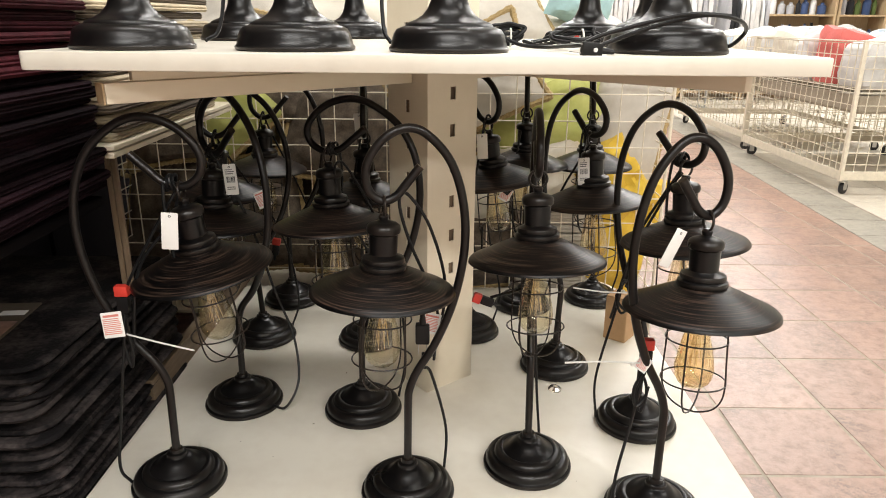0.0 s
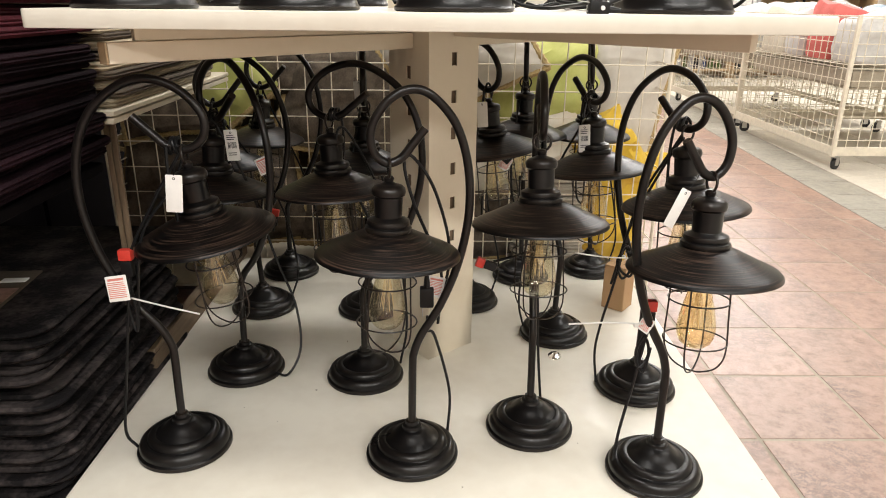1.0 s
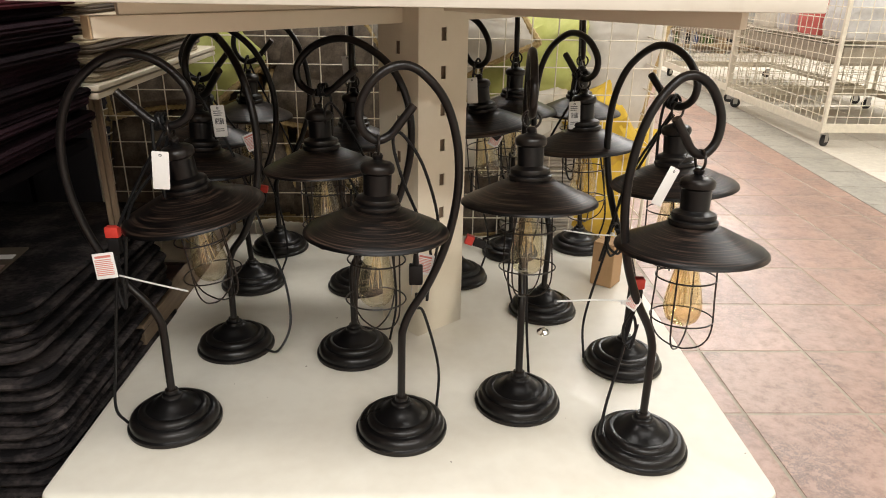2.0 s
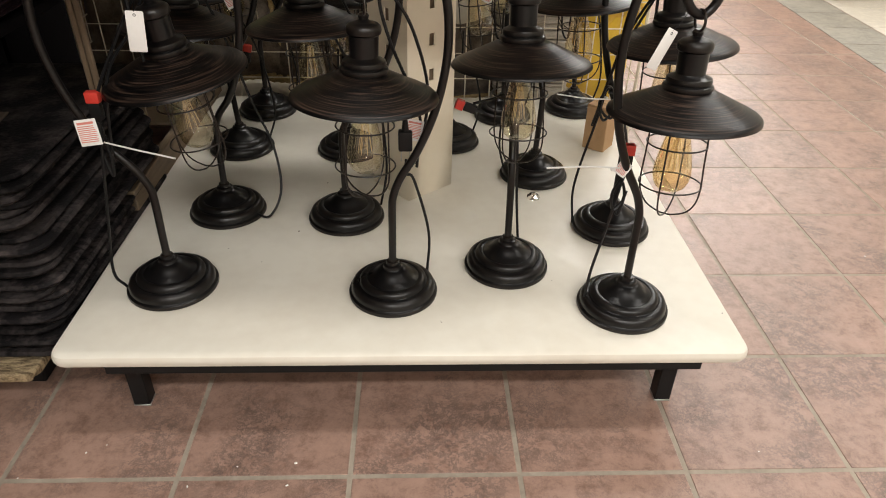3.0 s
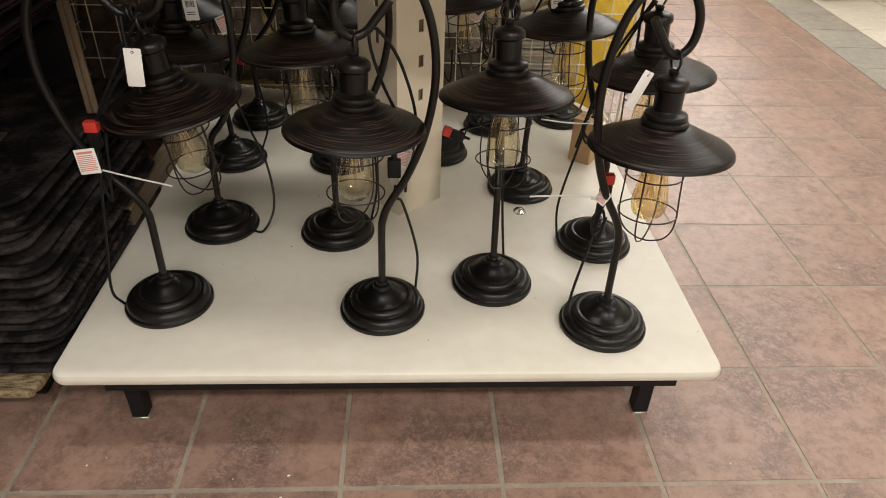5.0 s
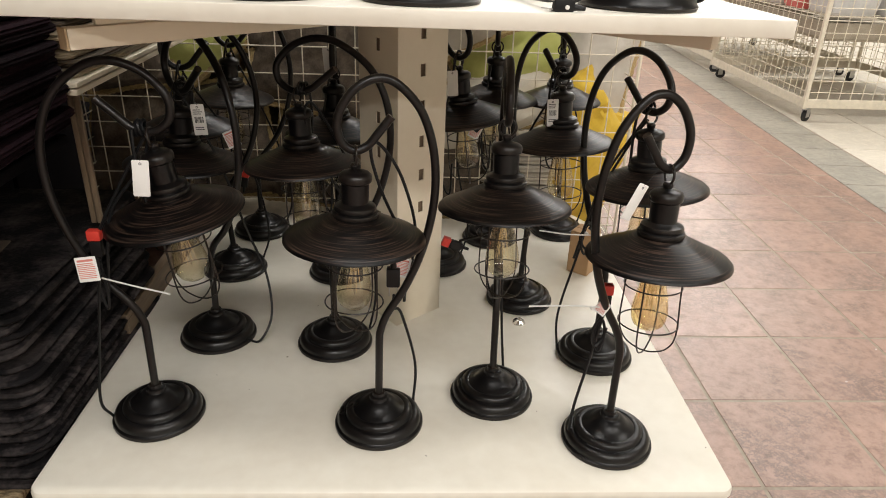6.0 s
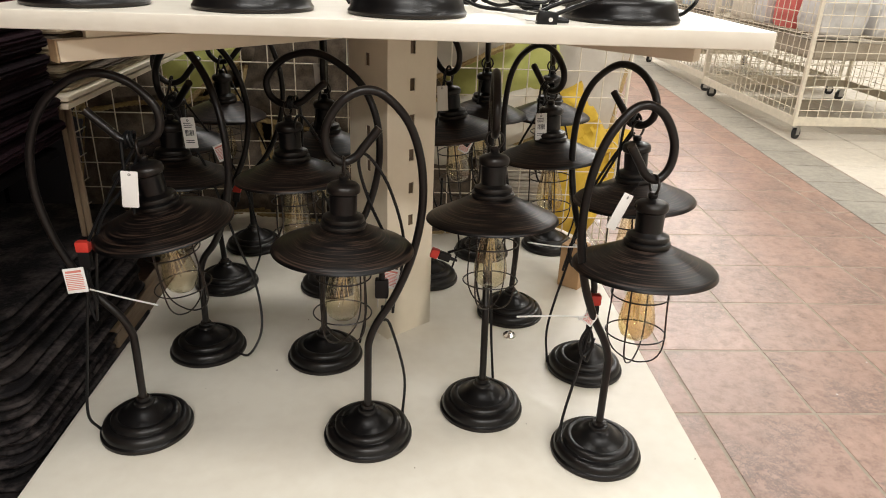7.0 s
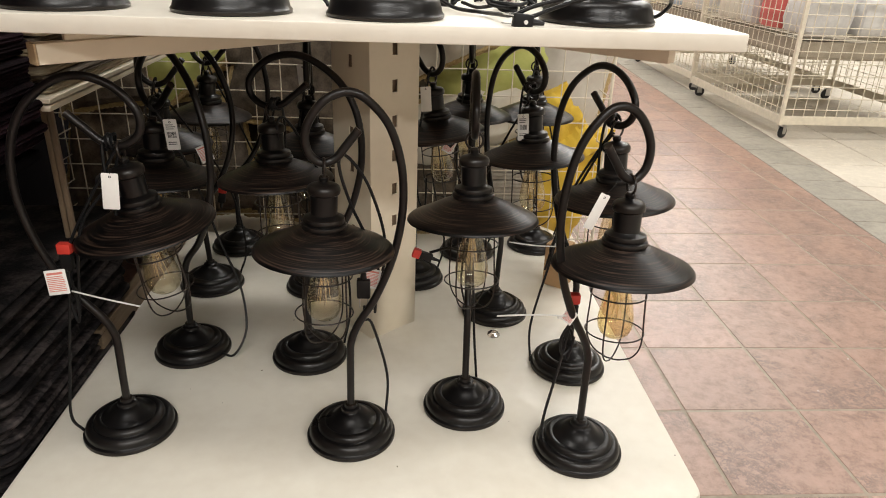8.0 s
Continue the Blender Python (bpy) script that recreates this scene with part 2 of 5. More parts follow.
def lathe(profile, n=40, bm=None, m=None):
    """A turned shape from (radius, height) pairs; a radius of 0 closes an end."""
    bm = bm or bmesh.new()
    rings = []
    for r, z in profile:
        if r < 1e-6:
            rings.append([bm.verts.new((0, 0, z))])
        else:
            rings.append([bm.verts.new((r * math.cos(2 * math.pi * k / n), r * math.sin(2 * math.pi * k / n), z)) for k in range(n)])
    for a, b in zip(rings, rings[1:]):
        for k in range(n):
            q = [a[k % len(a)], a[(k + 1) % len(a)], b[(k + 1) % len(b)], b[k % len(b)]]
            q = list(dict.fromkeys(q))
            if len(q) > 2:
                bm.faces.new(q)
    if m is not None:
        bmesh.ops.transform(bm, matrix=m, verts=[v for r in rings for v in r])
    return bm


def smooth_path(points, steps=6):
    """A Catmull-Rom curve through the points."""
    ps = [Vector(p) for p in points]
    ps = [2 * ps[0] - ps[1]] + ps + [2 * ps[-1] - ps[-2]]
    out = []
    for i in range(1, len(ps) - 2):
        a, b, c, d = ps[i - 1 : i + 3]
        for k in range(steps):
            t = k / steps
            out.append(0.5 * (2 * b + (c - a) * t + (2 * a - 5 * b + 4 * c - d) * t * t + (3 * b - a - 3 * c + d) * t ** 3))
    return out + [ps[-2]]


def tube(path, r, n=10, bm=None, closed=False, caps=True):
    """A round bar along a path; r is one radius or one for each point."""
    bm = bm or bmesh.new()
    path = [Vector(p) for p in path]
    count = len(path)
    side = None
    rings = []
    for i, p in enumerate(path):
        ahead = (path[(i + 1) % count] - path[i - 1]) if closed else (path[min(i + 1, count - 1)] - path[max(i - 1, 0)])
        ahead.normalize()
        if side is None:
            side = ahead.orthogonal().normalized()
        side = (side - ahead * side.dot(ahead)).normalized()
        up = ahead.cross(side)
        q = r[i] if isinstance(r, (list, tuple)) else r
        rings.append([bm.verts.new(p + q * (math.cos(2 * math.pi * k / n) * side + math.sin(2 * math.pi * k / n) * up)) for k in range(n)])
    for i in range(count if closed else count - 1):
        a, b = rings[i], rings[(i + 1) % count]
        for k in range(n):
            bm.faces.new((a[k], a[(k + 1) % n], b[(k + 1) % n], b[k]))
    if caps and not closed:
        bm.faces.new(rings[0][::-1])
        bm.faces.new(rings[-1])
    return bm


def ring_path(radius, z=0.0, n=32, squash=1.0):
    return [(radius * math.cos(2 * math.pi * k / n), squash * radius * math.sin(2 * math.pi * k / n), z) for k in range(n)]


def box(x0, x1, y0, y1, z0, z1, bevel=0.0, segments=2, bm=None, m=None):
    target = bm or bmesh.new()
    b = bmesh.new() if bm else target
    v = [b.verts.new((x, y, z)) for x in (x0, x1) for y in (y0, y1) for z in (z0, z1)]
    for q in ((0, 1, 3, 2), (4, 6, 7, 5), (0, 4, 5, 1), (2, 3, 7, 6), (0, 2, 6, 4), (1, 5, 7, 3)):
        b.faces.new([v[i] for i in q])
    if bevel:
        bmesh.ops.bevel(b, geom=b.edges[:], offset=bevel, segments=segments, profile=0.6, affect="EDGES", clamp_overlap=True)
    if m is not None:
        bmesh.ops.transform(b, matrix=m, verts=b.verts[:])
    if bm:
        me = bpy.data.meshes.new("piece")
        b.to_mesh(me)
        b.free()
        bm.from_mesh(me)
        bpy.data.meshes.remove(me)
    return target


def outline(sx, sy, r, n=6):
    """A rectangle with rounded corners, centred."""
    pts = []
    for cx, cy, a in ((1, 1, 0), (-1, 1, 90), (-1, -1, 180), (1, -1, 270)):
        for k in range(n + 1):
            t = radians(a + 90 * k / n)
            pts.append((cx * (sx / 2 - r) + r * math.cos(t), cy * (sy / 2 - r) + r * math.sin(t)))
    return pts


def slab(sx, sy, thick, r, edge=0.004, wave=0.0, seed=0, n=6, crease=False):
    """A soft or hard sheet with rounded corners and rounded edges, its underside at z = 0."""
    bm = bmesh.new()
    rows = [(-edge, 0.0), (-edge * 0.3, edge * 0.3), (0.0, edge), (0.0, thick - edge), (-edge * 0.3, thick - edge * 0.3), (-edge, thick)]
    if crease:
        rows = [(-edge, 0.0), (0, edge), (-0.002, thick * 0.45), (-0.004, thick * 0.5), (-0.001, thick * 0.55), (0, thick - edge), (-edge, thick)]
    rings = []
    for grow, z in rows:
        ring = []
        for x, y in outline(sx + 2 * grow, sy + 2 * grow, r + grow, n):
            w = wave * noise.noise((x * 3 + seed * 7.1, y * 3, seed * 3.3)) if wave else 0.0
            ring.append(bm.verts.new((x, y, z + w)))
        rings.append(ring)
    for a, b in zip(rings, rings[1:]):
        for k in range(len(a)):
            bm.faces.new((a[k], a[(k + 1) % len(a)], b[(k + 1) % len(a)], b[k]))
    bm.faces.new(rings[0][::-1])
    bm.faces.new(rings[-1])
    return bm


# ---- the large structure ----
ROOM = (-5.2, 5.6, -7.0, 11.0)
TILE = 0.305
TILE_Y = 0.008

# floor: a bed of grout with tiles laid on it; the bed's top is 1 mm below the tiles
floor = part("floor", box(ROOM[0], ROOM[1], ROOM[2], ROOM[3], -0.08, -0.0012), GROUT, smooth=False)
tagged(floor, "terracotta, grey and cream ceramic tile store floor", "floor", kind="structure")
for name, x0, x1, y0, y1 in (("wall_west", ROOM[0] - 0.15, ROOM[0], ROOM[2], ROOM[3]), ("wall_east", ROOM[1], ROOM[1] + 0.15, ROOM[2], ROOM[3]),
                             ("wall_south", ROOM[0] - 0.15, ROOM[1] + 0.15, ROOM[2] - 0.15, ROOM[2]), ("wall_north", ROOM[0] - 0.15, ROOM[1] + 0.15, ROOM[3], ROOM[3] + 0.15)):
    tagged(part(name, box(x0, x1, y0, y1, -0.08, CEILING), PLASTER, smooth=False), "plain warm white painted store wall", "wall", kind="structure")
tagged(part("ceiling", box(ROOM[0] - 0.15, ROOM[1] + 0.15, ROOM[2] - 0.15, ROOM[3] + 0.15, CEILING, CEILING + 0.1), CEILING_PAINT, smooth=False),
       "plain grey store ceiling", "ceiling", kind="structure")

# ---- the display stand ----
DX0, DX1, DY0, DY1, DZ = -1.438, -0.192, 0.108, 1.350, 0.195
POST, POST_SIDE, POST_TURN = Vector((-0.8065, 0.755, 0)), 0.139, 40
SZ = 0.989


def display_stand():
    stand = thing("display_stand", pose(0, 0, 0), "cream two-tier display stand with a slotted steel post on black feet", "display stand")
    b = slab(DX1 - DX0, DY1 - DY0, 0.026, 0.028, 0.009)
    part("deck", b, DECK, stand, "cream laminate deck with rounded edges", at=pose((DX0 + DX1) / 2, (DY0 + DY1) / 2, DZ - 0.026))
    sx0, sx1, sy0, sy1 = -1.376, -0.236, 0.205, 1.253
    b = slab(sx1 - sx0, sy1 - sy0, 0.026, 0.010, 0.0022)
    part("shelf", b, DECK, stand, "cream laminate upper shelf", at=pose((sx0 + sx1) / 2, (sy0 + sy1) / 2, SZ - 0.026))
    # black base frame under the deck, with splayed feet
    zf0, zf1 = DZ - 0.056, DZ - 0.0265
    for y in (DY0 + 0.018, DY1 - 0.043):
        part("frame_bar", box(DX0 + 0.085, DX1 - 0.078, y, y + 0.025, zf0, zf1, 0.002, 1), IRON, stand)
    for x in (DX0 + 0.085, DX1 - 0.118):
        part("frame_bar", box(x, x + 0.025, DY0 + 0.0435, DY1 - 0.0435, zf0, zf1, 0.002, 1), IRON, stand)
    for x in (DX0 + 0.101, DX1 - 0.107):
        for y in (DY0 + 0.090, DY1 - 0.10):
            foot = part("foot", box(-0.016, 0.016, -0.016, 0.016, 0.004, zf0 - 0.0005, 0.002, 1), IRON, stand, at=pose(x, y, 0))
            part("glide", box(-0.0165, 0.0165, -0.0165, 0.0165, 0.0, 0.004, 0.001, 1), ZINC, foot, "grey metal glide")
    for y in (DY0 + 0.074, DY1 - 0.116):
        part("cross_bar", box(DX0 + 0.111, DX1 - 0.119, y, y + 0.03, zf0 + 0.001, zf1 - 0.001, 0.002, 1), IRON, stand)
    # the slotted post, a square tube turned on the deck; the slots of neighbouring faces are staggered
    side, h0, h1 = POST_SIDE, DZ, 1.62
    b = bmesh.new()
    pitch, sw, sh = 0.0788, 0.0145, 0.027
    cols = [-side / 2, -sw / 2, sw / 2, side / 2]
    for f in range(4):
        turn = Matrix.Rotation(radians(POST_TURN + 90 * f), 4, "Z")
        rows = [h0]
        z = (0.495 if f % 2 == 0 else 0.466) - sh / 2
        while z + sh < h1:
            rows += [z, z + sh]
            z += pitch
        rows.append(h1)
        grid = [[b.verts.new(turn @ Vector((c, -side / 2, r))) for c in cols] for r in rows]
        for i in range(len(rows) - 1):
            for j in range(3):
                if j == 1 and i % 2 == 1:
                    # the slot's four reveals, one sheet thick
                    q = [grid[i][1], grid[i][2], grid[i + 1][2], grid[i + 1][1]]
                    deep = [b.verts.new(v.co - (turn @ Vector((0, -1, 0))) * 0.003) for v in q]
                    for k in range(4):
                        b.faces.new((q[k], q[(k + 1) % 4], deep[(k + 1) % 4], deep[k]))
                    continue
                b.faces.new((grid[i][j], grid[i][j + 1], grid[i + 1][j + 1], grid[i + 1][j]))
    b.faces.new([b.verts.new(Matrix.Rotation(radians(POST_TURN), 4, "Z") @ Vector((x * side / 2, y * side / 2, h1))) for x, y in ((-1, -1), (1, -1), (1, 1), (-1, 1))])
    bmesh.ops.remove_doubles(b, verts=b.verts[:], dist=1e-5)
    post = part("post", b, STEEL_CREAM, stand, "cream painted slotted steel upright", at=Matrix.Translation(POST))
    # added core in the hollow post; its brown imitates the shaded inside
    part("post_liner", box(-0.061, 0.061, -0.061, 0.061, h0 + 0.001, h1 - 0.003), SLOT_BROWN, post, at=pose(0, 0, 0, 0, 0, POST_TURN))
    # four arms under the shelf, out to its corners: a channel, with a plate over two of them
    for f in range(4):
        at = Matrix.Translation((POST.x, POST.y, SZ - 0.027)) @ pose(0, 0, 0, 0, 0, 45 + 90 * f)
        if f % 2 == 0:
            arm = part("arm", box(0.072, 0.690, -0.014, 0.014, -0.052, -0.0205, 0.003, 2), STEEL_CREAM, stand, "cream steel shelf bracket", at=at)
            part("bracket_plate", box(0.072, 0.645, -0.006, 0.006, -0.020, 0.0, 0.001, 1), STEEL_CREAM, arm)
            part("end_cap", box(0.6905, 0.694, -0.0145, 0.0145, -0.0525, -0.020, 0.001, 1), WOOD, arm, "bare fibreboard end")
        else:
            part("arm", box(0.072, 0.683, -0.013, 0.013, -0.027, 0.0, 0.003, 2), STEEL_CREAM, stand, "cream steel shelf bracket", at=at)
    return stand


display_stand()

# ---- the lamps on the deck ----
def ringed_bronze():
    """Dark bronze with fine rubbed rings round the shade's axis."""
    m = material("rubbed_bronze_shade", (0.0065, 0.0058, 0.0056), 0.34, 0.0, spec=0.26, second=(0.0035, 0.0032, 0.0032), scale=9, rough_vary=0.05)
    t = m.node_tree
    b = t.nodes["Principled BSDF"]
    co = t.nodes.new("ShaderNodeTexCoord")
    xyz = t.nodes.new("ShaderNodeSeparateXYZ")
    t.links.new(co.outputs["Object"], xyz.inputs[0])
    ops = []
    for kind in ("MULTIPLY", "MULTIPLY", "ADD", "SQRT", "DIVIDE", "DIVIDE", "MULTIPLY", "MULTIPLY_ADD"):
        n = t.nodes.new("ShaderNodeMath")
        n.operation = kind
        ops.append(n)
    xx, yy, add, root, cx, cy, rs, far = ops
    for n, k in ((xx, "X"), (yy, "Y")):
        t.links.new(xyz.outputs[k], n.inputs[0])
        t.links.new(xyz.outputs[k], n.inputs[1])
    t.links.new(xx.outputs[0], add.inputs[0])
    t.links.new(yy.outputs[0], add.inputs[1])
    t.links.new(add.outputs[0], root.inputs[0])
    for n, k in ((cx, "X"), (cy, "Y")):
        t.links.new(xyz.outputs[k], n.inputs[0])
        t.links.new(root.outputs[0], n.inputs[1])
    t.links.new(root.outputs[0], rs.inputs[0])
    rs.inputs[1].default_value = 430
    info = t.nodes.new("ShaderNodeObjectInfo")
    t.links.new(info.outputs["Random"], far.inputs[0])
    far.inputs[1].default_value = 60
    t.links.new(rs.outputs[0], far.inputs[2])
    comb = t.nodes.new("ShaderNodeCombineXYZ")
    t.links.new(far.outputs[0], comb.inputs[0])
    t.links.new(cx.outputs[0], comb.inputs[1])
    t.links.new(cy.outputs[0], comb.inputs[2])
    nz = t.nodes.new("ShaderNodeTexNoise")
    nz.inputs["Scale"].default_value, nz.inputs["Detail"].default_value = 1.0, 3.0
    t.links.new(comb.outputs[0], nz.inputs["Vector"])
    ramp = t.nodes.new("ShaderNodeValToRGB")
    e = ramp.color_ramp.elements
    e[0].position, e[1].position = 0.50, 0.66
    e[0].color, e[1].color = (0.003, 0.0027, 0.0027, 1), (0.052, 0.033, 0.024, 1)
    t.links.new(nz.outputs["Fac"], ramp.inputs[0])
    t.links.new(ramp.outputs[0], b.inputs["Base Color"])
    bp = t.nodes.new("ShaderNodeBump")
    bp.inputs["Strength"].default_value, bp.inputs["Distance"].default_value = 0.25, 0.001
    t.links.new(nz.outputs["Fac"], bp.inputs["Height"])
    t.links.new(bp.outputs[0], b.inputs["Normal"])
    return m


SHADE = ringed_bronze()
BASE_PROFILE = [(0, 0), (0.084, 0), (0.0866, 0.0015), (0.087, 0.0045), (0.0862, 0.0080), (0.0830, 0.0100), (0.0818, 0.0112), (0.0816, 0.0165), (0.0796, 0.0222), (0.0752, 0.0262),
                (0.0700, 0.0276), (0.0668, 0.0270), (0.0654, 0.0278), (0.0646, 0.0322), (0.0618, 0.0362), (0.0568, 0.0382), (0.0522, 0.0382), (0.0500, 0.0374), (0.0484, 0.0386),
                (0.0430, 0.0412), (0.0370, 0.0452), (0.0315, 0.0508), (0.0262, 0.0556), (0.0212, 0.0584), (0.0190, 0.0590), (0.0180, 0.0602), (0.0176, 0.0650), (0.0160, 0.0664), (0.0125, 0.0672), (0.0115, 0.0735), (0, 0.074)]
CAP_PROFILE = [(0, -0.020), (0.006, -0.021), (0.009, -0.025), (0.0075, -0.031), (0.011, -0.033), (0.0150, -0.0345), (0.0225, -0.0365), (0.0270, -0.0405), (0.0282, -0.046), (0.0272, -0.052),
               (0.0235, -0.055), (0.0230, -0.088), (0.0260, -0.0905), (0.0345, -0.094), (0.0360, -0.099), (0.0345, -0.103), (0.0385, -0.105), (0.0395, -0.109), (0.0375, -0.114)]
SHADE_PROFILE = [(0.0360, -0.1135), (0.0400, -0.1140), (0.0480, -0.1165), (0.0640, -0.1235), (0.0800, -0.1310), (0.0960, -0.1385), (0.1100, -0.1445), (0.1180, -0.1485),
                 (0.1215, -0.1520), (0.1222, -0.1550), (0.1200, -0.1560), (0.1175, -0.1535), (0.1080, -0.1480), (0.0800, -0.1345), (0.0500, -0.1205), (0.0380, -0.1165)]
BULB_PROFILE = [(0.0125, -0.168), (0.0150, -0.177), (0.0205, -0.197), (0.0265, -0.221), (0.0305, -0.243), (0.0315, -0.255), (0.0300, -0.268), (0.0255, -0.278), (0.0175, -0.285), (0.0080, -0.288), (0, -0.2885)]
# the arm: a straight pole, an outward bend, the hoop, the inward curl and the hook's tip, as (out, up)
ARM = [(0, 0.066), (0, 0.13), (0, 0.19), (0.003, 0.215), (0.020, 0.250), (0.064, 0.306), (0.103, 0.382), (0.124, 0.470), (0.119, 0.552), (0.089, 0.627), (0.036, 0.676),
       (-0.010, 0.687), (-0.058, 0.668), (-0.092, 0.625), (-0.091, 0.584), (-0.063, 0.561), (-0.031, 0.568), (-0.006, 0.592), (0.022, 0.621)]
HANG = Vector((-0.056, 0, 0.561))
CACHE = {}


def shared(name, make, mat, smooth=True):
    if name not in CACHE:
        CACHE[name] = linked(name, make(), mat, smooth)
    return CACHE[name]


def cage_mesh():
    b = bmesh.new()
    for r, z in ((0.049, -0.203), (0.0515, -0.275)):
        tube(ring_path(r, z), 0.0014, 6, b, closed=True)
    for k in range(4):
        a = radians(45 + 90 * k)
        c, s = math.cos(a), math.sin(a)
        pts = [(0.047, -0.146), (0.048, -0.178), (0.0495, -0.23), (0.0515, -0.275), (0.0475, -0.302), (0.034, -0.321), (0.012, -0.331), (0, -0.332)]
        tube(smooth_path([(r * c, r * s, z) for r, z in pts], 4), 0.0015, 6, b)
    return b


def filament_mesh():
    b = bmesh.new()
    for k in range(7):
        a, a2 = 2 * math.pi * k / 7, 2 * math.pi * (k + 0.5) / 7
        tube([(0.0045 * math.cos(a), 0.0045 * math.sin(a), -0.192), (0.0125 * math.cos(a2), 0.0125 * math.sin(a2), -0.253)], 0.0003, 4, b)
        a3 = 2 * math.pi * (k + 1) / 7
        tube([(0.0125 * math.cos(a2), 0.0125 * math.sin(a2), -0.253), (0.0045 * math.cos(a3), 0.0045 * math.sin(a3), -0.192)], 0.0003, 4, b)
    return b


def stem_mesh():
    return lathe([(0.009, -0.178), (0.007, -0.190), (0.003, -0.192), (0.0018, -0.225), (0.0022, -0.253), (0, -0.264)], 12)


def cord(points, parent, r=0.0028):
    return part("cord", tube(smooth_path(points, 7), r, 7), CORD, parent)


def plug(m, parent, cover=True):
    """A flat black plug, with a red cover over its pins or with bare pins."""
    b = box(-0.010, 0.010, -0.007, 0.007, -0.030, 0.0, 0.003, 2)
    tube([(0, 0, -0.030), (0, 0, -0.048)], [0.005, 0.0032], 8, b)
    p = part("plug", b, CORD, parent, at=m)
    if not cover:
        for s in (-1, 1):
            part("pin", box(s * 0.006 - 0.0007, s * 0.006 + 0.0007, -0.003, 0.003, 0.0005, 0.016), ZINC, p)
        part("rivet", lathe([(0, -0.0085), (0.003, -0.0085), (0.003, -0.0065), (0, -0.0065)], 10, m=pose(0, 0, 0, -90, 0, 0)), PAPER, p, at=pose(0, -0.0155, -0.013))
        return p
    part("plug_cover", box(-0.0115, 0.0115, -0.008, 0.008, 0.0005, 0.020, 0.003, 2), RED, p, "red plastic plug cover")
    return p


def price_tag(m, parent, w=0.026, h=0.062, printed=True, string=True):
    """A hanging paper tag; its loop is at the origin."""
    b = slab(w, h, 0.0012, 0.002, 0.0003, n=2)
    tag = part("price_tag", b, PAPER, parent, "white paper price tag", at=m @ Matrix.Translation((0, 0.0006, -h / 2 - 0.012)) @ pose(0, 0, 0, 90, 0, 0))
    part("eyelet", lathe([(0.0012, 0.0013), (0.0022, 0.0016), (0.0024, 0.0012)], 10), INK, tag, at=Matrix.Translation((0, h / 2 - 0.006, 0)))
    if printed:
        b = bmesh.new()
        x = -w * 0.3
        while x < w * 0.3:
            wid = random.choice((0.0006, 0.001, 0.0014))
            box(x, x + wid, -0.006, 0.006, 0.0012, 0.0015, bm=b)
            x += wid + random.choice((0.0006, 0.001))
        for k in range(3):
            box(-w * 0.34, w * (0.34 - 0.15 * random.random()), 0.011 + 0.004 * k, 0.0125 + 0.004 * k, 0.0012, 0.0015, bm=b)
        for k in range(2):
            box(-w * 0.34, w * 0.3, -0.016 - 0.004 * k, -0.0145 - 0.004 * k, 0.0012, 0.0015, bm=b)
        part("print", b, INK, tag, smooth=False)
    if string:
        part("string", tube(smooth_path([(0, 0, -0.014), (0.003, -0.004, 0.004), (0.006, -0.002, 0.018)], 4), 0.0006, 5), CORD, parent, at=m)
    return tag


def warning_label(m, parent, k=1.0):
    """A small white label with red print, wrapped on the cord."""
    b = slab(0.036, 0.044, 0.001, 0.001, 0.0003, n=2)
    lab = part("warning_label", b, PAPER, parent, "white label with small red print", at=m @ Matrix.Scale(k, 4))
    b = bmesh.new()
    box(-0.014, 0.013, 0.0135, 0.0175, 0.001, 0.0013, bm=b)
    for k in range(9):
        box(-0.0155, 0.0155 - 0.004 * random.random(), 0.0095 - 0.0032 * k, 0.0110 - 0.0032 * k, 0.001, 0.0013, bm=b)
    part("print", b, PINK, lab, smooth=False)
    return lab


def zip_tie(points, parent):
    t = part("cable_tie", tube(smooth_path(points, 4), 0.0016, 6), TIE, parent, "white nylon cable tie")
    p = Vector(points[0])
    part("tie_head", box(-0.004, 0.004, -0.003, 0.003, -0.003, 0.003, 0.001, 1), TIE, t, at=Matrix.Translation(p + Vector((0.012, 0, -0.001))))


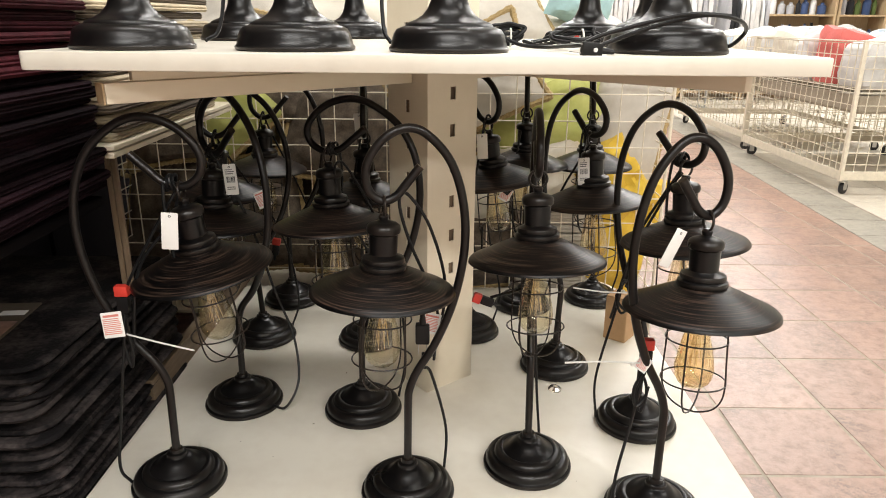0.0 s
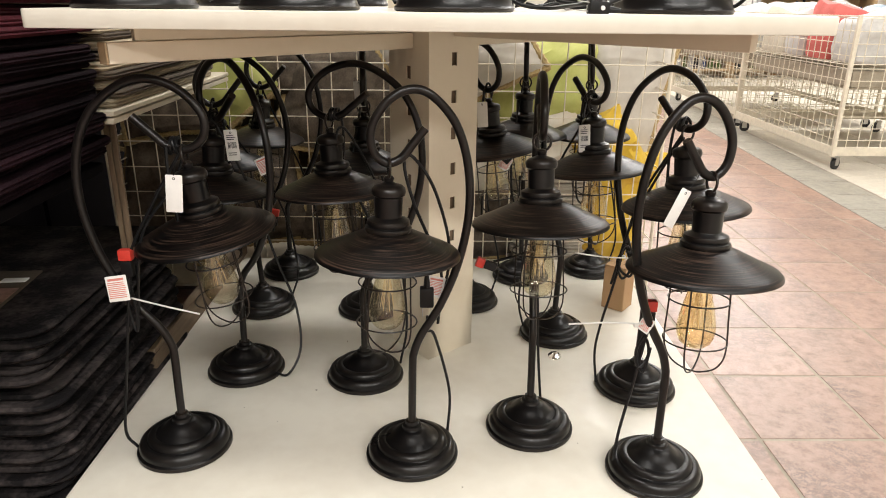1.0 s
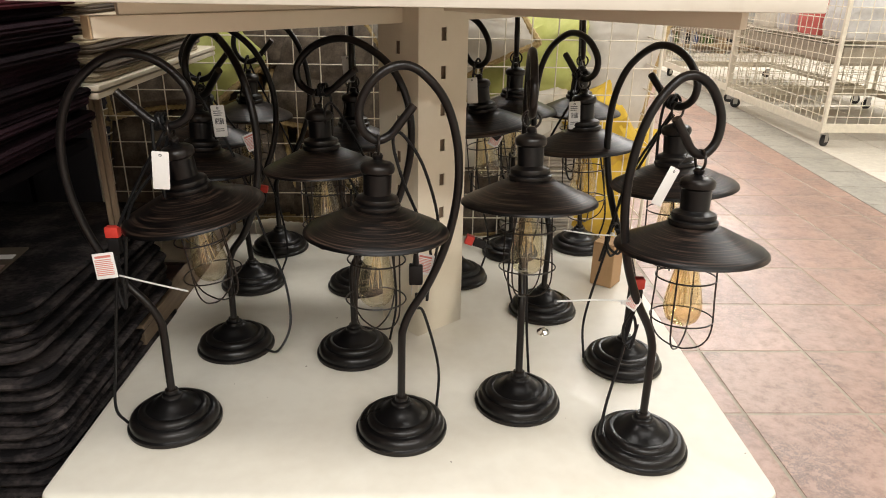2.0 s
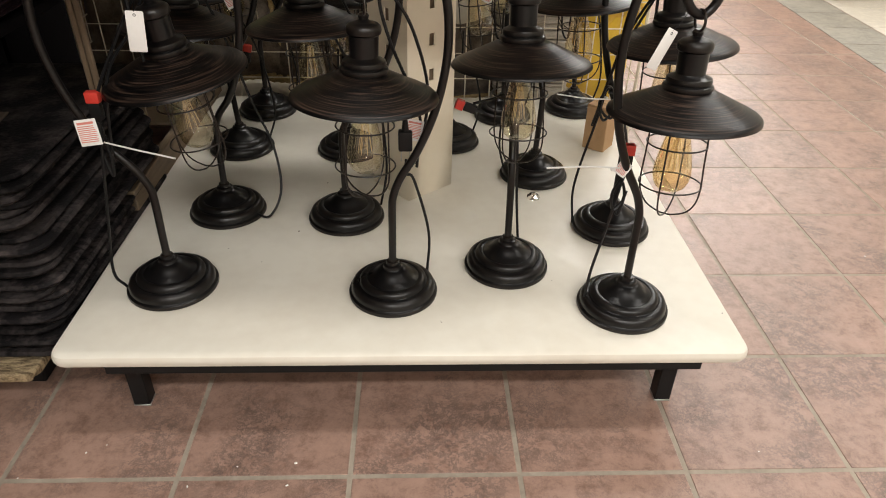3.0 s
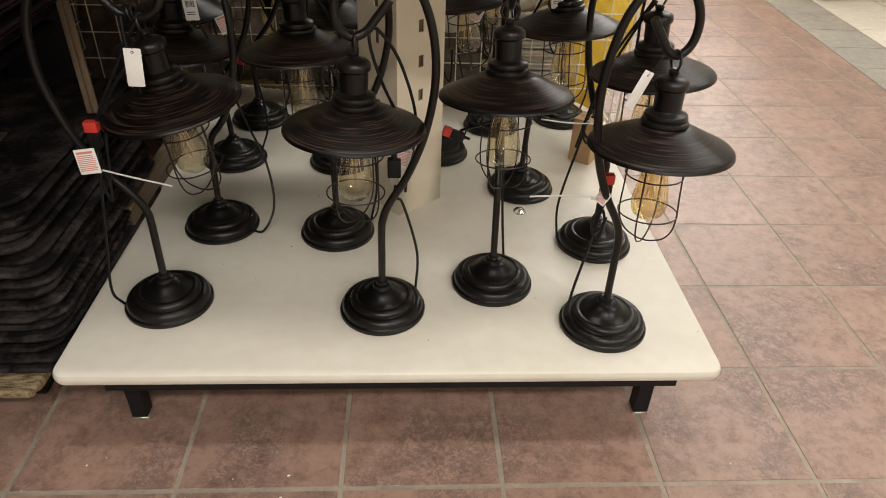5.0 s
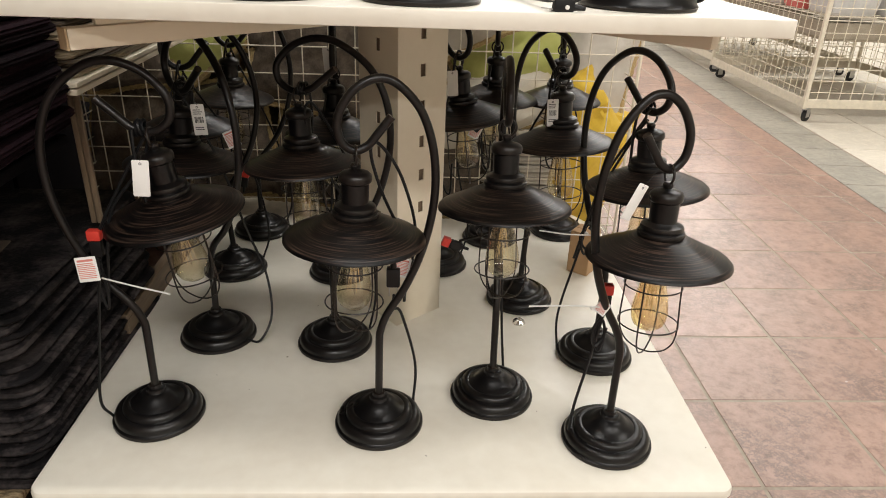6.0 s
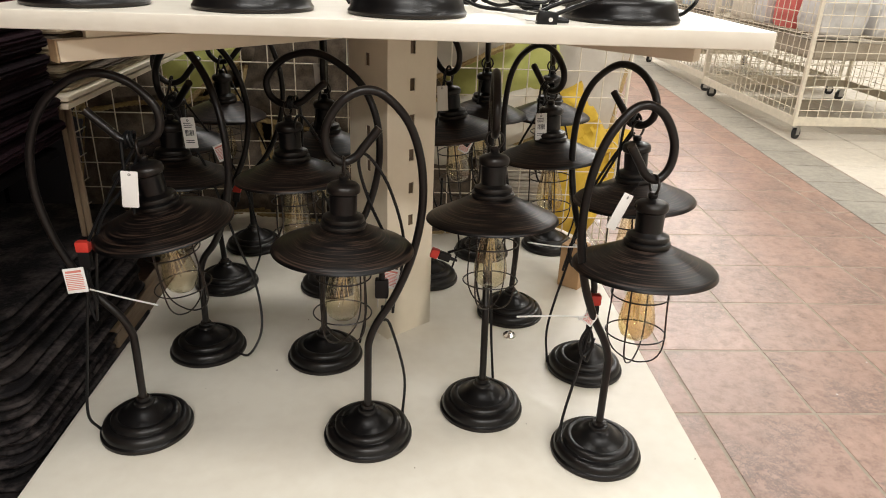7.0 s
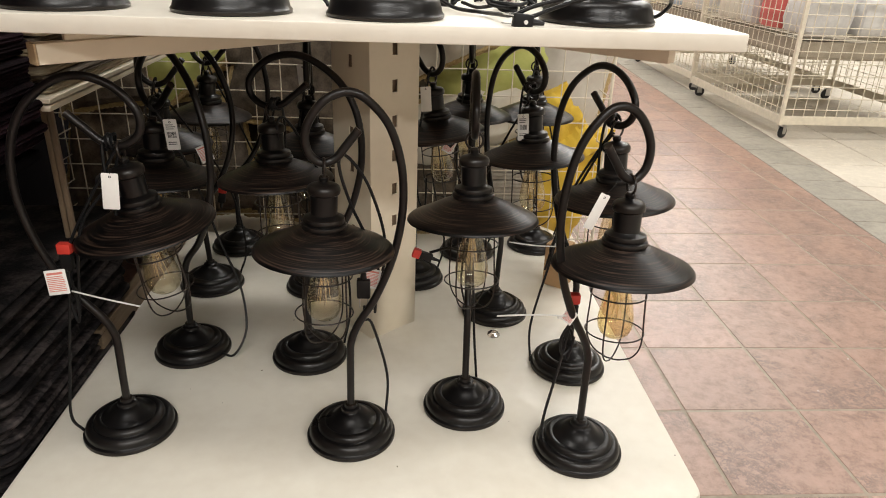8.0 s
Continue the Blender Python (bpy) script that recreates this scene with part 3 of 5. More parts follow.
def table_lamp(x, y, yaw, label, lean=(0, 0), shade=(0, 0), amber=False, swing=0.0, bow=1.0, rise=1.0, loop=1.0):
    """A lamp whose hoop bows out towards yaw; lean is the arm's slope in x and y, shade tips the hanging shade about x and y (degrees);
    bow and rise say how wide and high this arm was bent, loop how tall its top loop is."""
    lamp = thing("table_lamp", pose(x, y, DZ, 0, 0, yaw), label, "table lamp", "caged-bulb lamps on the deck")
    part("base", shared("lamp_base", lambda: lathe(BASE_PROFILE, 48), BRONZE), BRONZE, lamp, "round stepped bronze base")
    turn = Matrix.Rotation(radians(-yaw), 3, "Z") @ Vector((lean[0], lean[1], 1))
    tip = pose(0, 0, 0.066) @ Vector((0, 0, 1)).rotation_difference(turn).to_matrix().to_4x4() @ pose(0, 0, -0.066)
    shape = [(u * bow, 0, h if h < 0.3 else 0.3 + (min(h, HANG.z) - 0.3 + max(0.0, h - HANG.z) * loop) * rise) for u, h in ARM]
    part("arm", tube(smooth_path(shape, 7), 0.0073, 12), BRONZE, lamp, "bent tubular hoop arm with hooked end", at=tip)
    hang = tip @ Vector((HANG.x * bow, 0, 0.3 + (HANG.z - 0.3) * rise))
    sh = part("shade", shared("lamp_shade", lambda: lathe(SHADE_PROFILE, 64), SHADE), SHADE, lamp, "dark bronze cone shade with rubbed rings",
              at=Matrix.Translation(hang) @ pose(0, 0, 0, 0, 0, -yaw) @ pose(0, 0, 0, shade[0], shade[1], 0) @ pose(0, 0, 0, 0, 0, yaw))
    part("socket_cap", shared("lamp_cap", lambda: lathe(CAP_PROFILE, 36), BRONZE), BRONZE, sh)
    part("hanging_ring", shared("lamp_ring", lambda: tube([Matrix.Rotation(radians(90), 3, "X") @ Vector(p) for p in ring_path(0.0155, 0, 24)], 0.0023, 8, closed=True), BRONZE), BRONZE, sh,
         at=pose(0, 0, -0.0085, 0, 0, 90))
    part("wire_cage", shared("lamp_cage", cage_mesh, BRONZE), BRONZE, sh, "black wire bulb cage", at=pose(0, 0, 0, 0, 0, swing))
    bulb = part("bulb", shared("lamp_bulb_amber" if amber else "lamp_bulb", lambda: lathe(BULB_PROFILE, 28), AMBER if amber else BULB), BULB, sh,
                "amber filament bulb" if amber else "clear filament bulb")
    part("filament", shared("lamp_filament", filament_mesh, FILAMENT), FILAMENT, bulb)
    part("screw_base", shared("lamp_screw", lambda: lathe([(0, -0.150), (0.0125, -0.150), (0.0130, -0.160), (0.0125, -0.178), (0, -0.178)], 20), BRASS), BRASS, bulb)
    part("glass_stem", shared("lamp_stem", stem_mesh, GLASS_STEM), GLASS_STEM, bulb)
    return lamp


def to_local(lamp, points):
    inv = lamp.matrix_basis.inverted()
    return [inv @ Vector(p) for p in points]


BRONZE_LAMP = "dark bronze table lamp with caged filament bulb"
LAMPS = {}
for key, x, y, yaw, lean, shade, amber, swing, bow, rise, loop, text in (
    ("A", -1.278, 0.321, 183, (-0.004, 0.040), (3, -8), False, 20, 1.0, 1.04, 0.88, BRONZE_LAMP + " by stacked mats"),
    ("B", -0.842, 0.298, 10, (0.015, 0), (-3, 1.5), False, 0, 0.75, 1.005, 0.92, BRONZE_LAMP + " before the post"),
    ("C", -0.609, 0.385, 86, (-0.008, 0.085), (-6, -1), False, 10, 0.78, 1.10, 0.75, BRONZE_LAMP + ", red-capped plug"),
    ("D", -0.398, 0.246, 188, (-0.005, 0.006), (-5, 0), True, 0, 0.65, 0.97, 1.0, BRONZE_LAMP + " in amber glass"),
    ("E", -1.236, 0.611, -46, (0.026, -0.017), (-3, 2), False, 30, 1.22, 1.03, 1.0, BRONZE_LAMP + " and price tag"),
    ("F", -0.958, 0.583, -19, (-0.004, 0.02), (-3, -2), False, 40, 1.12, 1.09, 0.78, BRONZE_LAMP + " beside the post"),
    ("G", -0.352, 0.538, 118, (0.016, 0.045), (-3, -4), False, 0, 1.0, 1.08, 0.80, BRONZE_LAMP + " near deck edge"),
    ("H", -0.493, 0.797, 112, (0.048, 0.045), (-3, -4), False, 25, 1.1, 1.14, 0.66, BRONZE_LAMP + " by a carton"),
    ("I", -1.276, 0.955, -5, (-0.06, 0), (0, 0), False, 15, 1.0, 1.0, 1.0, BRONZE_LAMP),
    ("J", -1.254, 1.222, -12, (0, 0), (0, 2), False, 0, 1.0, 1.03, 1.0, BRONZE_LAMP + " at the back"),
    ("K", -0.981, 0.945, 95, (0, 0), (-2, 0), False, 0, 1.0, 1.05, 1.0, BRONZE_LAMP),
    ("L", -0.707, 1.000, 130, (0, 0), (0, -8), False, 0, 1.0, 1.15, 0.8, BRONZE_LAMP + " behind the post"),
    ("M", -0.533, 1.190, 83, (-0.02, 0.03), (0, 0), False, 0, 1.0, 1.17, 0.9, BRONZE_LAMP + " at the back"),
    ("N", -0.306, 1.250, 80, (-0.07, 0.03), (0, 0), False, 0, 1.0, 1.13, 0.9, BRONZE_LAMP + " at the back"),
):
    LAMPS[key] = table_lamp(x, y, yaw, text, lean, shade, amber, swing, bow, rise, loop)

# ---- cords, plugs and tags of the nearer lamps (places in the world, carried into each lamp) ----
def dress(key, cords=(), plugs=(), tags=(), labels=(), ties=(), cover=True, label_size=1.0):
    lamp = LAMPS[key]
    inv = lamp.matrix_basis.inverted()
    for pts in cords:
        cord(to_local(lamp, pts), lamp)
    for m in plugs:
        plug(inv @ m, lamp, cover)
    for m, printed in tags:
        price_tag(inv @ m, lamp, printed=printed)
    for m in labels:
        warning_label(inv @ m, lamp, label_size)
    for pts in ties:
        zip_tie(to_local(lamp, pts), lamp)


dress("A", cords=[[(-1.36, 0.30, DZ + 0.012), (-1.372, 0.29, 0.25), (-1.355, 0.29, 0.36), (-1.335, 0.30, 0.50), (-1.333, 0.31, 0.545)],
                  [(-1.333, 0.312, 0.545), (-1.322, 0.30, 0.48), (-1.328, 0.30, 0.45), (-1.337, 0.305, 0.50), (-1.330, 0.315, 0.58), (-1.28, 0.335, 0.68), (-1.226, 0.345, 0.768)],
                  [(-1.328, 0.312, 0.47), (-1.305, 0.325, 0.62), (-1.25, 0.345, 0.70), (-1.222, 0.350, 0.768)]],
      plugs=[pose(-1.333, 0.315, 0.578)], tags=[(pose(-1.216, 0.272, 0.752, 0, 5, 8), False)],
      labels=[pose(-1.333, 0.268, 0.545, 80, -8, 0)], ties=[[(-1.318, 0.28, 0.522), (-1.26, 0.27, 0.512), (-1.20, 0.265, 0.500)]])
dress("B", cords=[[(-0.775, 0.34, DZ + 0.012), (-0.772, 0.35, 0.30), (-0.800, 0.340, 0.42), (-0.814, 0.328, 0.44), (-0.814, 0.324, 0.470)],
                  [(-0.80, 0.33, 0.46), (-0.775, 0.34, 0.58), (-0.80, 0.32, 0.70), (-0.838, 0.305, 0.765), (-0.852, 0.30, 0.752), (-0.835, 0.31, 0.68), (-0.79, 0.34, 0.55), (-0.795, 0.335, 0.45)]],
      plugs=[pose(-0.815, 0.322, 0.490, 180, 0, 0) @ Matrix.Scale(1.25, 4)], labels=[pose(-0.800, 0.325, 0.527, 80, 12, 0)], cover=False, label_size=0.85)
dress("C", cords=[[(-0.575, 0.46, DZ + 0.012), (-0.585, 0.47, 0.32), (-0.595, 0.46, 0.45), (-0.61, 0.43, 0.55), (-0.655, 0.42, 0.548), (-0.69, 0.405, 0.545)]],
      plugs=[pose(-0.708, 0.404, 0.541, 0, -70, 0) @ Matrix.Scale(0.8, 4)])
dress("D", cords=[[(-0.475, 0.245, DZ + 0.012), (-0.468, 0.25, 0.28), (-0.45, 0.255, 0.38), (-0.437, 0.258, 0.47)],
                  [(-0.437, 0.26, 0.47), (-0.452, 0.255, 0.44), (-0.447, 0.25, 0.41), (-0.43, 0.255, 0.43), (-0.437, 0.258, 0.46), (-0.448, 0.258, 0.43), (-0.438, 0.25, 0.40), (-0.428, 0.255, 0.445)]],
      plugs=[pose(-0.437, 0.258, 0.513)], tags=[(pose(-0.418, 0.200, 0.752, 8, 24, 35), False)], labels=[pose(-0.446, 0.240, 0.496, 75, 24, -35)], label_size=0.6, ties=[[(-0.452, 0.238, 0.498), (-0.51, 0.235, 0.502), (-0.575, 0.245, 0.494)]])
dress("E", cords=[[(-1.165, 0.58, DZ + 0.01), (-1.13, 0.57, DZ + 0.012), (-1.105, 0.60, 0.26), (-1.12, 0.64, 0.35), (-1.16, 0.66, 0.45), (-1.20, 0.64, 0.62), (-1.268, 0.648, 0.772)]],
      tags=[(pose(-1.205, 0.55, 0.775, 0, -3, 0), True)])
dress("F", cords=[[(-0.88, 0.62, DZ + 0.012), (-0.865, 0.64, 0.30), (-0.88, 0.66, 0.45), (-0.92, 0.63, 0.62), (-0.985, 0.59, 0.76), (-1.0, 0.6, 0.70), (-0.93, 0.68, 0.5)]])
dress("G", cords=[[(-0.44, 0.54, DZ + 0.012), (-0.445, 0.55, 0.30), (-0.415, 0.55, 0.46), (-0.385, 0.55, 0.62), (-0.32, 0.53, 0.765)],
                  [(-0.425, 0.55, 0.44), (-0.395, 0.545, 0.58), (-0.34, 0.53, 0.72), (-0.318, 0.525, 0.76)],
                  [(-0.403, 0.54, 0.53), (-0.422, 0.53, 0.50), (-0.412, 0.52, 0.465), (-0.392, 0.53, 0.485), (-0.398, 0.54, 0.525), (-0.415, 0.525, 0.53), (-0.420, 0.52, 0.49), (-0.395, 0.52, 0.47), (-0.385, 0.53, 0.51), (-0.405, 0.535, 0.52)]],
      ties=[[(-0.405, 0.515, 0.512), (-0.46, 0.50, 0.520), (-0.52, 0.49, 0.532)]])
dress("H", cords=[[(-0.57, 0.80, DZ + 0.012), (-0.585, 0.81, 0.30), (-0.56, 0.82, 0.5), (-0.50, 0.80, 0.66), (-0.446, 0.77, 0.778)]],
      tags=[(pose(-0.469, 0.735, 0.759, 0, -4, 0), True)])
dress("L", tags=[(pose(-0.689, 0.90, 0.785, 0, -4, 0), False)], plugs=[pose(-0.606, 0.93, 0.640, 0, 40, 0)], labels=[pose(-0.622, 0.925, 0.615, 80, 28, 0)], label_size=0.8)
dress("K", tags=[(pose(-0.987, 0.88, 0.835, 0, -4, 0), False)])
dress("E", labels=[pose(-1.156, 0.60, 0.680, 80, -24, 0)], label_size=0.8)


def hook_wrap(key, turns=3, spread=0.016):
    """The cord wound round the hook's lowest bend, a few loose turns."""
    lamp = LAMPS[key]
    shade = next(c for c in lamp.children if c.name.startswith("shade"))
    at = shade.matrix_basis.translation + Vector((0.012, 0, 0.008))
    r = random.Random(ord(key))
    pts = []
    for k in range(turns * 8 + 1):
        a = 2 * math.pi * k / 8
        pts.append(at + Vector((spread * (k / (turns * 8) - 0.4) + r.uniform(-0.002, 0.002), 0.0125 * math.cos(a), 0.0125 * math.sin(a) + r.uniform(-0.003, 0.001))))
    pts += [at + Vector((0.012, 0.016, -0.05)), at + Vector((0.004, 0.02, -0.13))]
    part("cord", tube(smooth_path(pts, 3), 0.0028, 6), CORD, lamp)


for key in "AEFGH":
    hook_wrap(key)
for key in "IJKLMN":
    lamp = LAMPS[key]
    lx, ly = lamp.location.x, lamp.location.y
    hook = lamp.matrix_basis @ next(c for c in lamp.children if c.name.startswith("shade")).matrix_basis.translation + Vector((0, 0, 0.016))
    dress(key, cords=[[(lx + 0.07, ly + 0.03, DZ + 0.012), (lx + 0.09, ly + 0.05, 0.30), (lx + 0.05, ly + 0.04, 0.5), (hook.x + 0.012, hook.y + 0.012, hook.z - 0.05), hook, (hook.x - 0.012, hook.y - 0.012, hook.z - 0.05),
                       (hook.x - 0.035, hook.y - 0.05, hook.z - 0.2), (hook.x - 0.03, hook.y - 0.04, hook.z - 0.33), (hook.x - 0.012, hook.y - 0.05, hook.z - 0.36), (hook.x - 0.008, hook.y - 0.04, hook.z - 0.28)]])

dress("J", plugs=[pose(-1.268, 1.12, 0.410, 0, 10, 0)])

# ---- small things on the deck ----
carton = thing("carton", pose(-0.285, 0.975, DZ, 0, 0, -38), "plain brown kraft cardboard box on the cream deck", "cardboard box")
part("body", box(-0.032, 0.032, -0.032, 0.032, 0, 0.125, 0.002, 1), KRAFT, carton)
for s in (-1, 1):
    part("flap", box(-0.031, 0.031, 0.001, 0.031, 0.1255, 0.128, 0.0005, 1) if s > 0 else box(-0.031, 0.031, -0.031, -0.001, 0.1255, 0.128, 0.0005, 1), KRAFT, carton)

b = lathe([(0, 0.006), (0.006, 0.009), (0.013, 0.004), (0.0165, 0.001), (0.015, 0.0), (0.010, 0.003), (0, 0.004)], 9)
for v in b.verts:
    v.co.z += 0.003 * max(0.0, noise.noise(v.co * 160))
tagged(part("foil_cap", b, CHROME, smooth=False, at=pose(-0.509, 0.677, DZ + 0.001, 10, -6, 30)), "crumpled shiny tin cap lying on the deck", "metal cap")

# crumbs and chips lying about
def crumbs(name, spots, mat, size, label):
    rr = random.Random(9)
    b = bmesh.new()
    for x, y, z in spots:
        k = size * rr.uniform(0.6, 1.3)
        box(-k, k, -k * 0.6, k * 0.6, 0, k * 0.7, k * 0.2, 1, bm=b, m=pose(x, y, z, 0, 0, rr.uniform(0, 180)))
    return tagged(part(name, b, mat), label, "debris", kind="stuff")


rr = random.Random(21)
crumbs("floor_crumbs", [(rr.uniform(-1.5, -0.9), rr.uniform(-0.05, 0.12), 0.0005) for _ in range(9)] + [(rr.uniform(-0.9, 0.6), rr.uniform(-0.1, 1.2), 0.0005) for _ in range(8)], PAPER, 0.0022, "small white crumbs lying on the tiles")
crumbs("deck_specks", [(-0.207, 0.222, DZ), (-1.2, 0.45, DZ), (-1.12, 0.40, DZ), (-1.06, 0.52, DZ), (-0.75, 0.20, DZ), (-0.52, 0.33, DZ), (-1.02, 0.75, DZ)], WOOD_DARK, 0.0016, "small brown specks on the cream deck")

# ---- the lamps on the upper shelf ----
BIG_BASE = [(0, 0), (0.098, 0), (0.1015, 0.002), (0.102, 0.006), (0.0985, 0.010), (0.0965, 0.018), (0.0935, 0.028), (0.0885, 0.035), (0.0800, 0.0385), (0.0745, 0.040),
            (0.0725, 0.0435), (0.0660, 0.0465), (0.0560, 0.0500), (0.0445, 0.0570), (0.0355, 0.0680), (0.0300, 0.0820), (0.0270, 0.0980), (0.0255, 0.1060), (0.0265, 0.1075), (0.0265, 0.1120), (0.0120, 0.1130), (0, 0.1130)]
BIG_BASE = [(r * 0.9, h * 0.93) for r, h in BIG_BASE]


def shelf_lamp(x, y, yaw, label):
    lamp = thing("shelf_lamp", pose(x, y, SZ, 0, 0, yaw), label, "table lamp", "lamps on the upper shelf")
    part("base", shared("big_base", lambda: lathe(BIG_BASE, 56), BRONZE), BRONZE, lamp, "bell-shaped bronze base")
    part("stem", shared("big_stem", lambda: lathe([(0, 0.104), (0.0095, 0.104), (0.0095, 0.30), (0.014, 0.304), (0.014, 0.316), (0.0095, 0.32), (0.0095, 0.42), (0, 0.42)], 16), BRONZE), BRONZE, lamp)
    return lamp


BIG = "large dark bronze lamp with bell-shaped base on shelf"
SHELF_LAMPS = [shelf_lamp(*row, BIG) for row in ((-1.262, 0.325, 0), (-1.245, 0.86, 20), (-1.011, 0.325, 0), (-1.02, 1.13, 0), (-0.774, 0.312, 0), (-0.430, 0.98, 0), (-0.437, 0.325, 0), (-0.385, 0.60, 0))]


def shelf_cord(i, pts):
    cord(to_local(SHELF_LAMPS[i], pts), SHELF_LAMPS[i], 0.0032)


shelf_cord(0, [(-1.162, 0.36, SZ + 0.012), (-1.145, 0.38, SZ + 0.03), (-1.14, 0.40, SZ + 0.10), (-1.15, 0.38, SZ + 0.25)])
shelf_cord(4, [(-0.865, 0.34, SZ + 0.012), (-0.878, 0.36, SZ + 0.04), (-0.88, 0.37, SZ + 0.16), (-0.86, 0.36, SZ + 0.26)])
shelf_cord(6, [(-0.352, 0.325, SZ + 0.010), (-0.338, 0.318, SZ + 0.014), (-0.328, 0.30, SZ + 0.035), (-0.36, 0.26, SZ + 0.05), (-0.42, 0.235, SZ + 0.055), (-0.50, 0.235, SZ + 0.035), (-0.56, 0.225, SZ + 0.014)])
shelf_cord(6, [(-0.37, 0.26, SZ + 0.055), (-0.45, 0.225, SZ + 0.055), (-0.55, 0.23, SZ + 0.03), (-0.585, 0.235, SZ + 0.015), (-0.60, 0.30, SZ + 0.01), (-0.62, 0.38, SZ + 0.006), (-0.66, 0.40, SZ + 0.01), (-0.70, 0.42, SZ + 0.03)])
p = plug(SHELF_LAMPS[6].matrix_basis.inverted() @ pose(-0.588, 0.222, SZ + 0.0095, 0, -84, 8), SHELF_LAMPS[6], cover=False)
for k in range(3):
    shelf_cord(5, [(-0.60 + 0.012 * k, 0.67, SZ + 0.004), (-0.57, 0.65 + 0.01 * k, SZ + 0.012 + 0.006 * k), (-0.52, 0.66, SZ + 0.022), (-0.55, 0.69, SZ + 0.014), (-0.60, 0.69 + 0.01 * k, SZ + 0.006)])
p = plug(SHELF_LAMPS[5].matrix_basis.inverted() @ pose(-0.52, 0.72, SZ + 0.016, 0, 84, 0), SHELF_LAMPS[5])



def cord_bundle(i, x, y, size, seed, turns=5):
    """A gathered coil of spare flex lying on the shelf, held by a white twist tie."""
    r = random.Random(seed)
    pts = []
    for k in range(turns * 9):
        a = 2 * math.pi * k / 9
        q = size * (1 + r.uniform(-0.45, 0.3))
        pts.append((x + q * math.cos(a), y + 0.35 * q * math.sin(a) + r.uniform(-0.006, 0.006), SZ + 0.004 + 0.0055 * (k // 9) + 0.010 * (1 + math.sin(a)) + r.uniform(0, 0.004)))
    shelf_cord(i, pts)
    ring = [(x + 0.2 * size, y + 0.5 * size * math.cos(a), SZ + 0.018 + 0.0155 * math.sin(a)) for a in (2 * math.pi * q / 14 for q in range(14))]
    part("twist_tie", tube(to_local(SHELF_LAMPS[i], ring), 0.0016, 6, closed=True), TIE, SHELF_LAMPS[i], "white twist tie")


cord_bundle(5, -0.668, 0.50, 0.024, 3, 4)
cord_bundle(5, -0.560, 0.41, 0.036, 8, 3)
shelf_cord(5, [(-0.640, 0.50, SZ + 0.012), (-0.615, 0.47, SZ + 0.006), (-0.59, 0.44, SZ + 0.012), (-0.56, 0.55, SZ + 0.004), (-0.50, 0.80, SZ + 0.006), (-0.47, 0.90, SZ + 0.012)])

# ---- mats stacked on the rack beside the stand ----
def mat_mesh(i, sx, sy, thick, r):
    return slab(sx, sy, thick, r, 0.0050, wave=0.005, seed=i, n=7, crease=True)


RIGHT = -1.452
LOW_N, LOW_Z, LOW_TOP = 23, 0.135, 0.455
step = (LOW_TOP - LOW_Z) / LOW_N
low_meshes = [linked("floor_mat", mat_mesh(i, 0.62, 0.62, step * 0.84, 0.05), MAT_BLACK) for i in range(6)]
for i in range(LOW_N):
    f = i / (LOW_N - 1)
    front = 0.175 + 0.085 * f + 0.014 * math.sin(i * 2.1)
    right = RIGHT + 0.004 - 0.030 * f + 0.009 * math.sin(i * 3.7) + (0.014 if i < 16 else 0.0) - 0.02 * (i == 16)
    ob = part("floor_mat", low_meshes[i % 6], None, at=pose(right - 0.31, front + 0.31, LOW_Z + i * step, 0.25 * math.sin(i), 0.3 * math.sin(i * 1.7), 0.6 * math.sin(i * 1.3)))
    tagged(ob, "charcoal grey soft bath mat in a tall stack", "mat", "stack of charcoal mats")

band = thing("paper_sleeve", pose(RIGHT - 0.245, 0.45, LOW_TOP + 0.0035, 0.2, 0.3, 6), "printed cardboard sleeve lying on a charcoal mat", "packaging")
part("sleeve", slab(0.16, 0.20, 0.003, 0.004, 0.001, n=3), MAT_BROWN, band)
part("photo", slab(0.15, 0.075, 0.0012, 0.002, 0.0003, n=2), PHOTO, band, "brown and pink printed photo", at=pose(0, -0.035, 0.0032))
part("barcode_strip", slab(0.05, 0.022, 0.0012, 0.002, 0.0003, n=2), PAPER, band, "white printed strip", at=pose(0.048, 0.045, 0.0032))
part("title_strip", slab(0.14, 0.03, 0.0012, 0.002, 0.0003, n=2), PAPER, band, "white printed strip", at=pose(-0.005, -0.090 + 0.002, 0.0045))

pallet = thing("pallet", pose(0, 0, 0), "rough straw-covered board on dark blocks under the mats", "pallet")
b = slab(0.66, 0.96, 0.022, 0.03, 0.005, wave=0.016, seed=4, n=10)
for v in b.verts:
    v.co += 0.009 * Vector((noise.noise(v.co * 55), noise.noise(v.co * 61 + Vector((3, 1, 7))), 0.4 * noise.noise(v.co * 47)))
part("board", b, STRAW, pallet, at=pose(RIGHT - 0.365, 0.615, 0.106))
for y in (0.30, 1.0):
    part("block", box(-0.30, 0.30, -0.05, 0.05, 0.0, 0.104, 0.004, 1), IRON, pallet, at=pose(RIGHT - 0.40, y, 0))

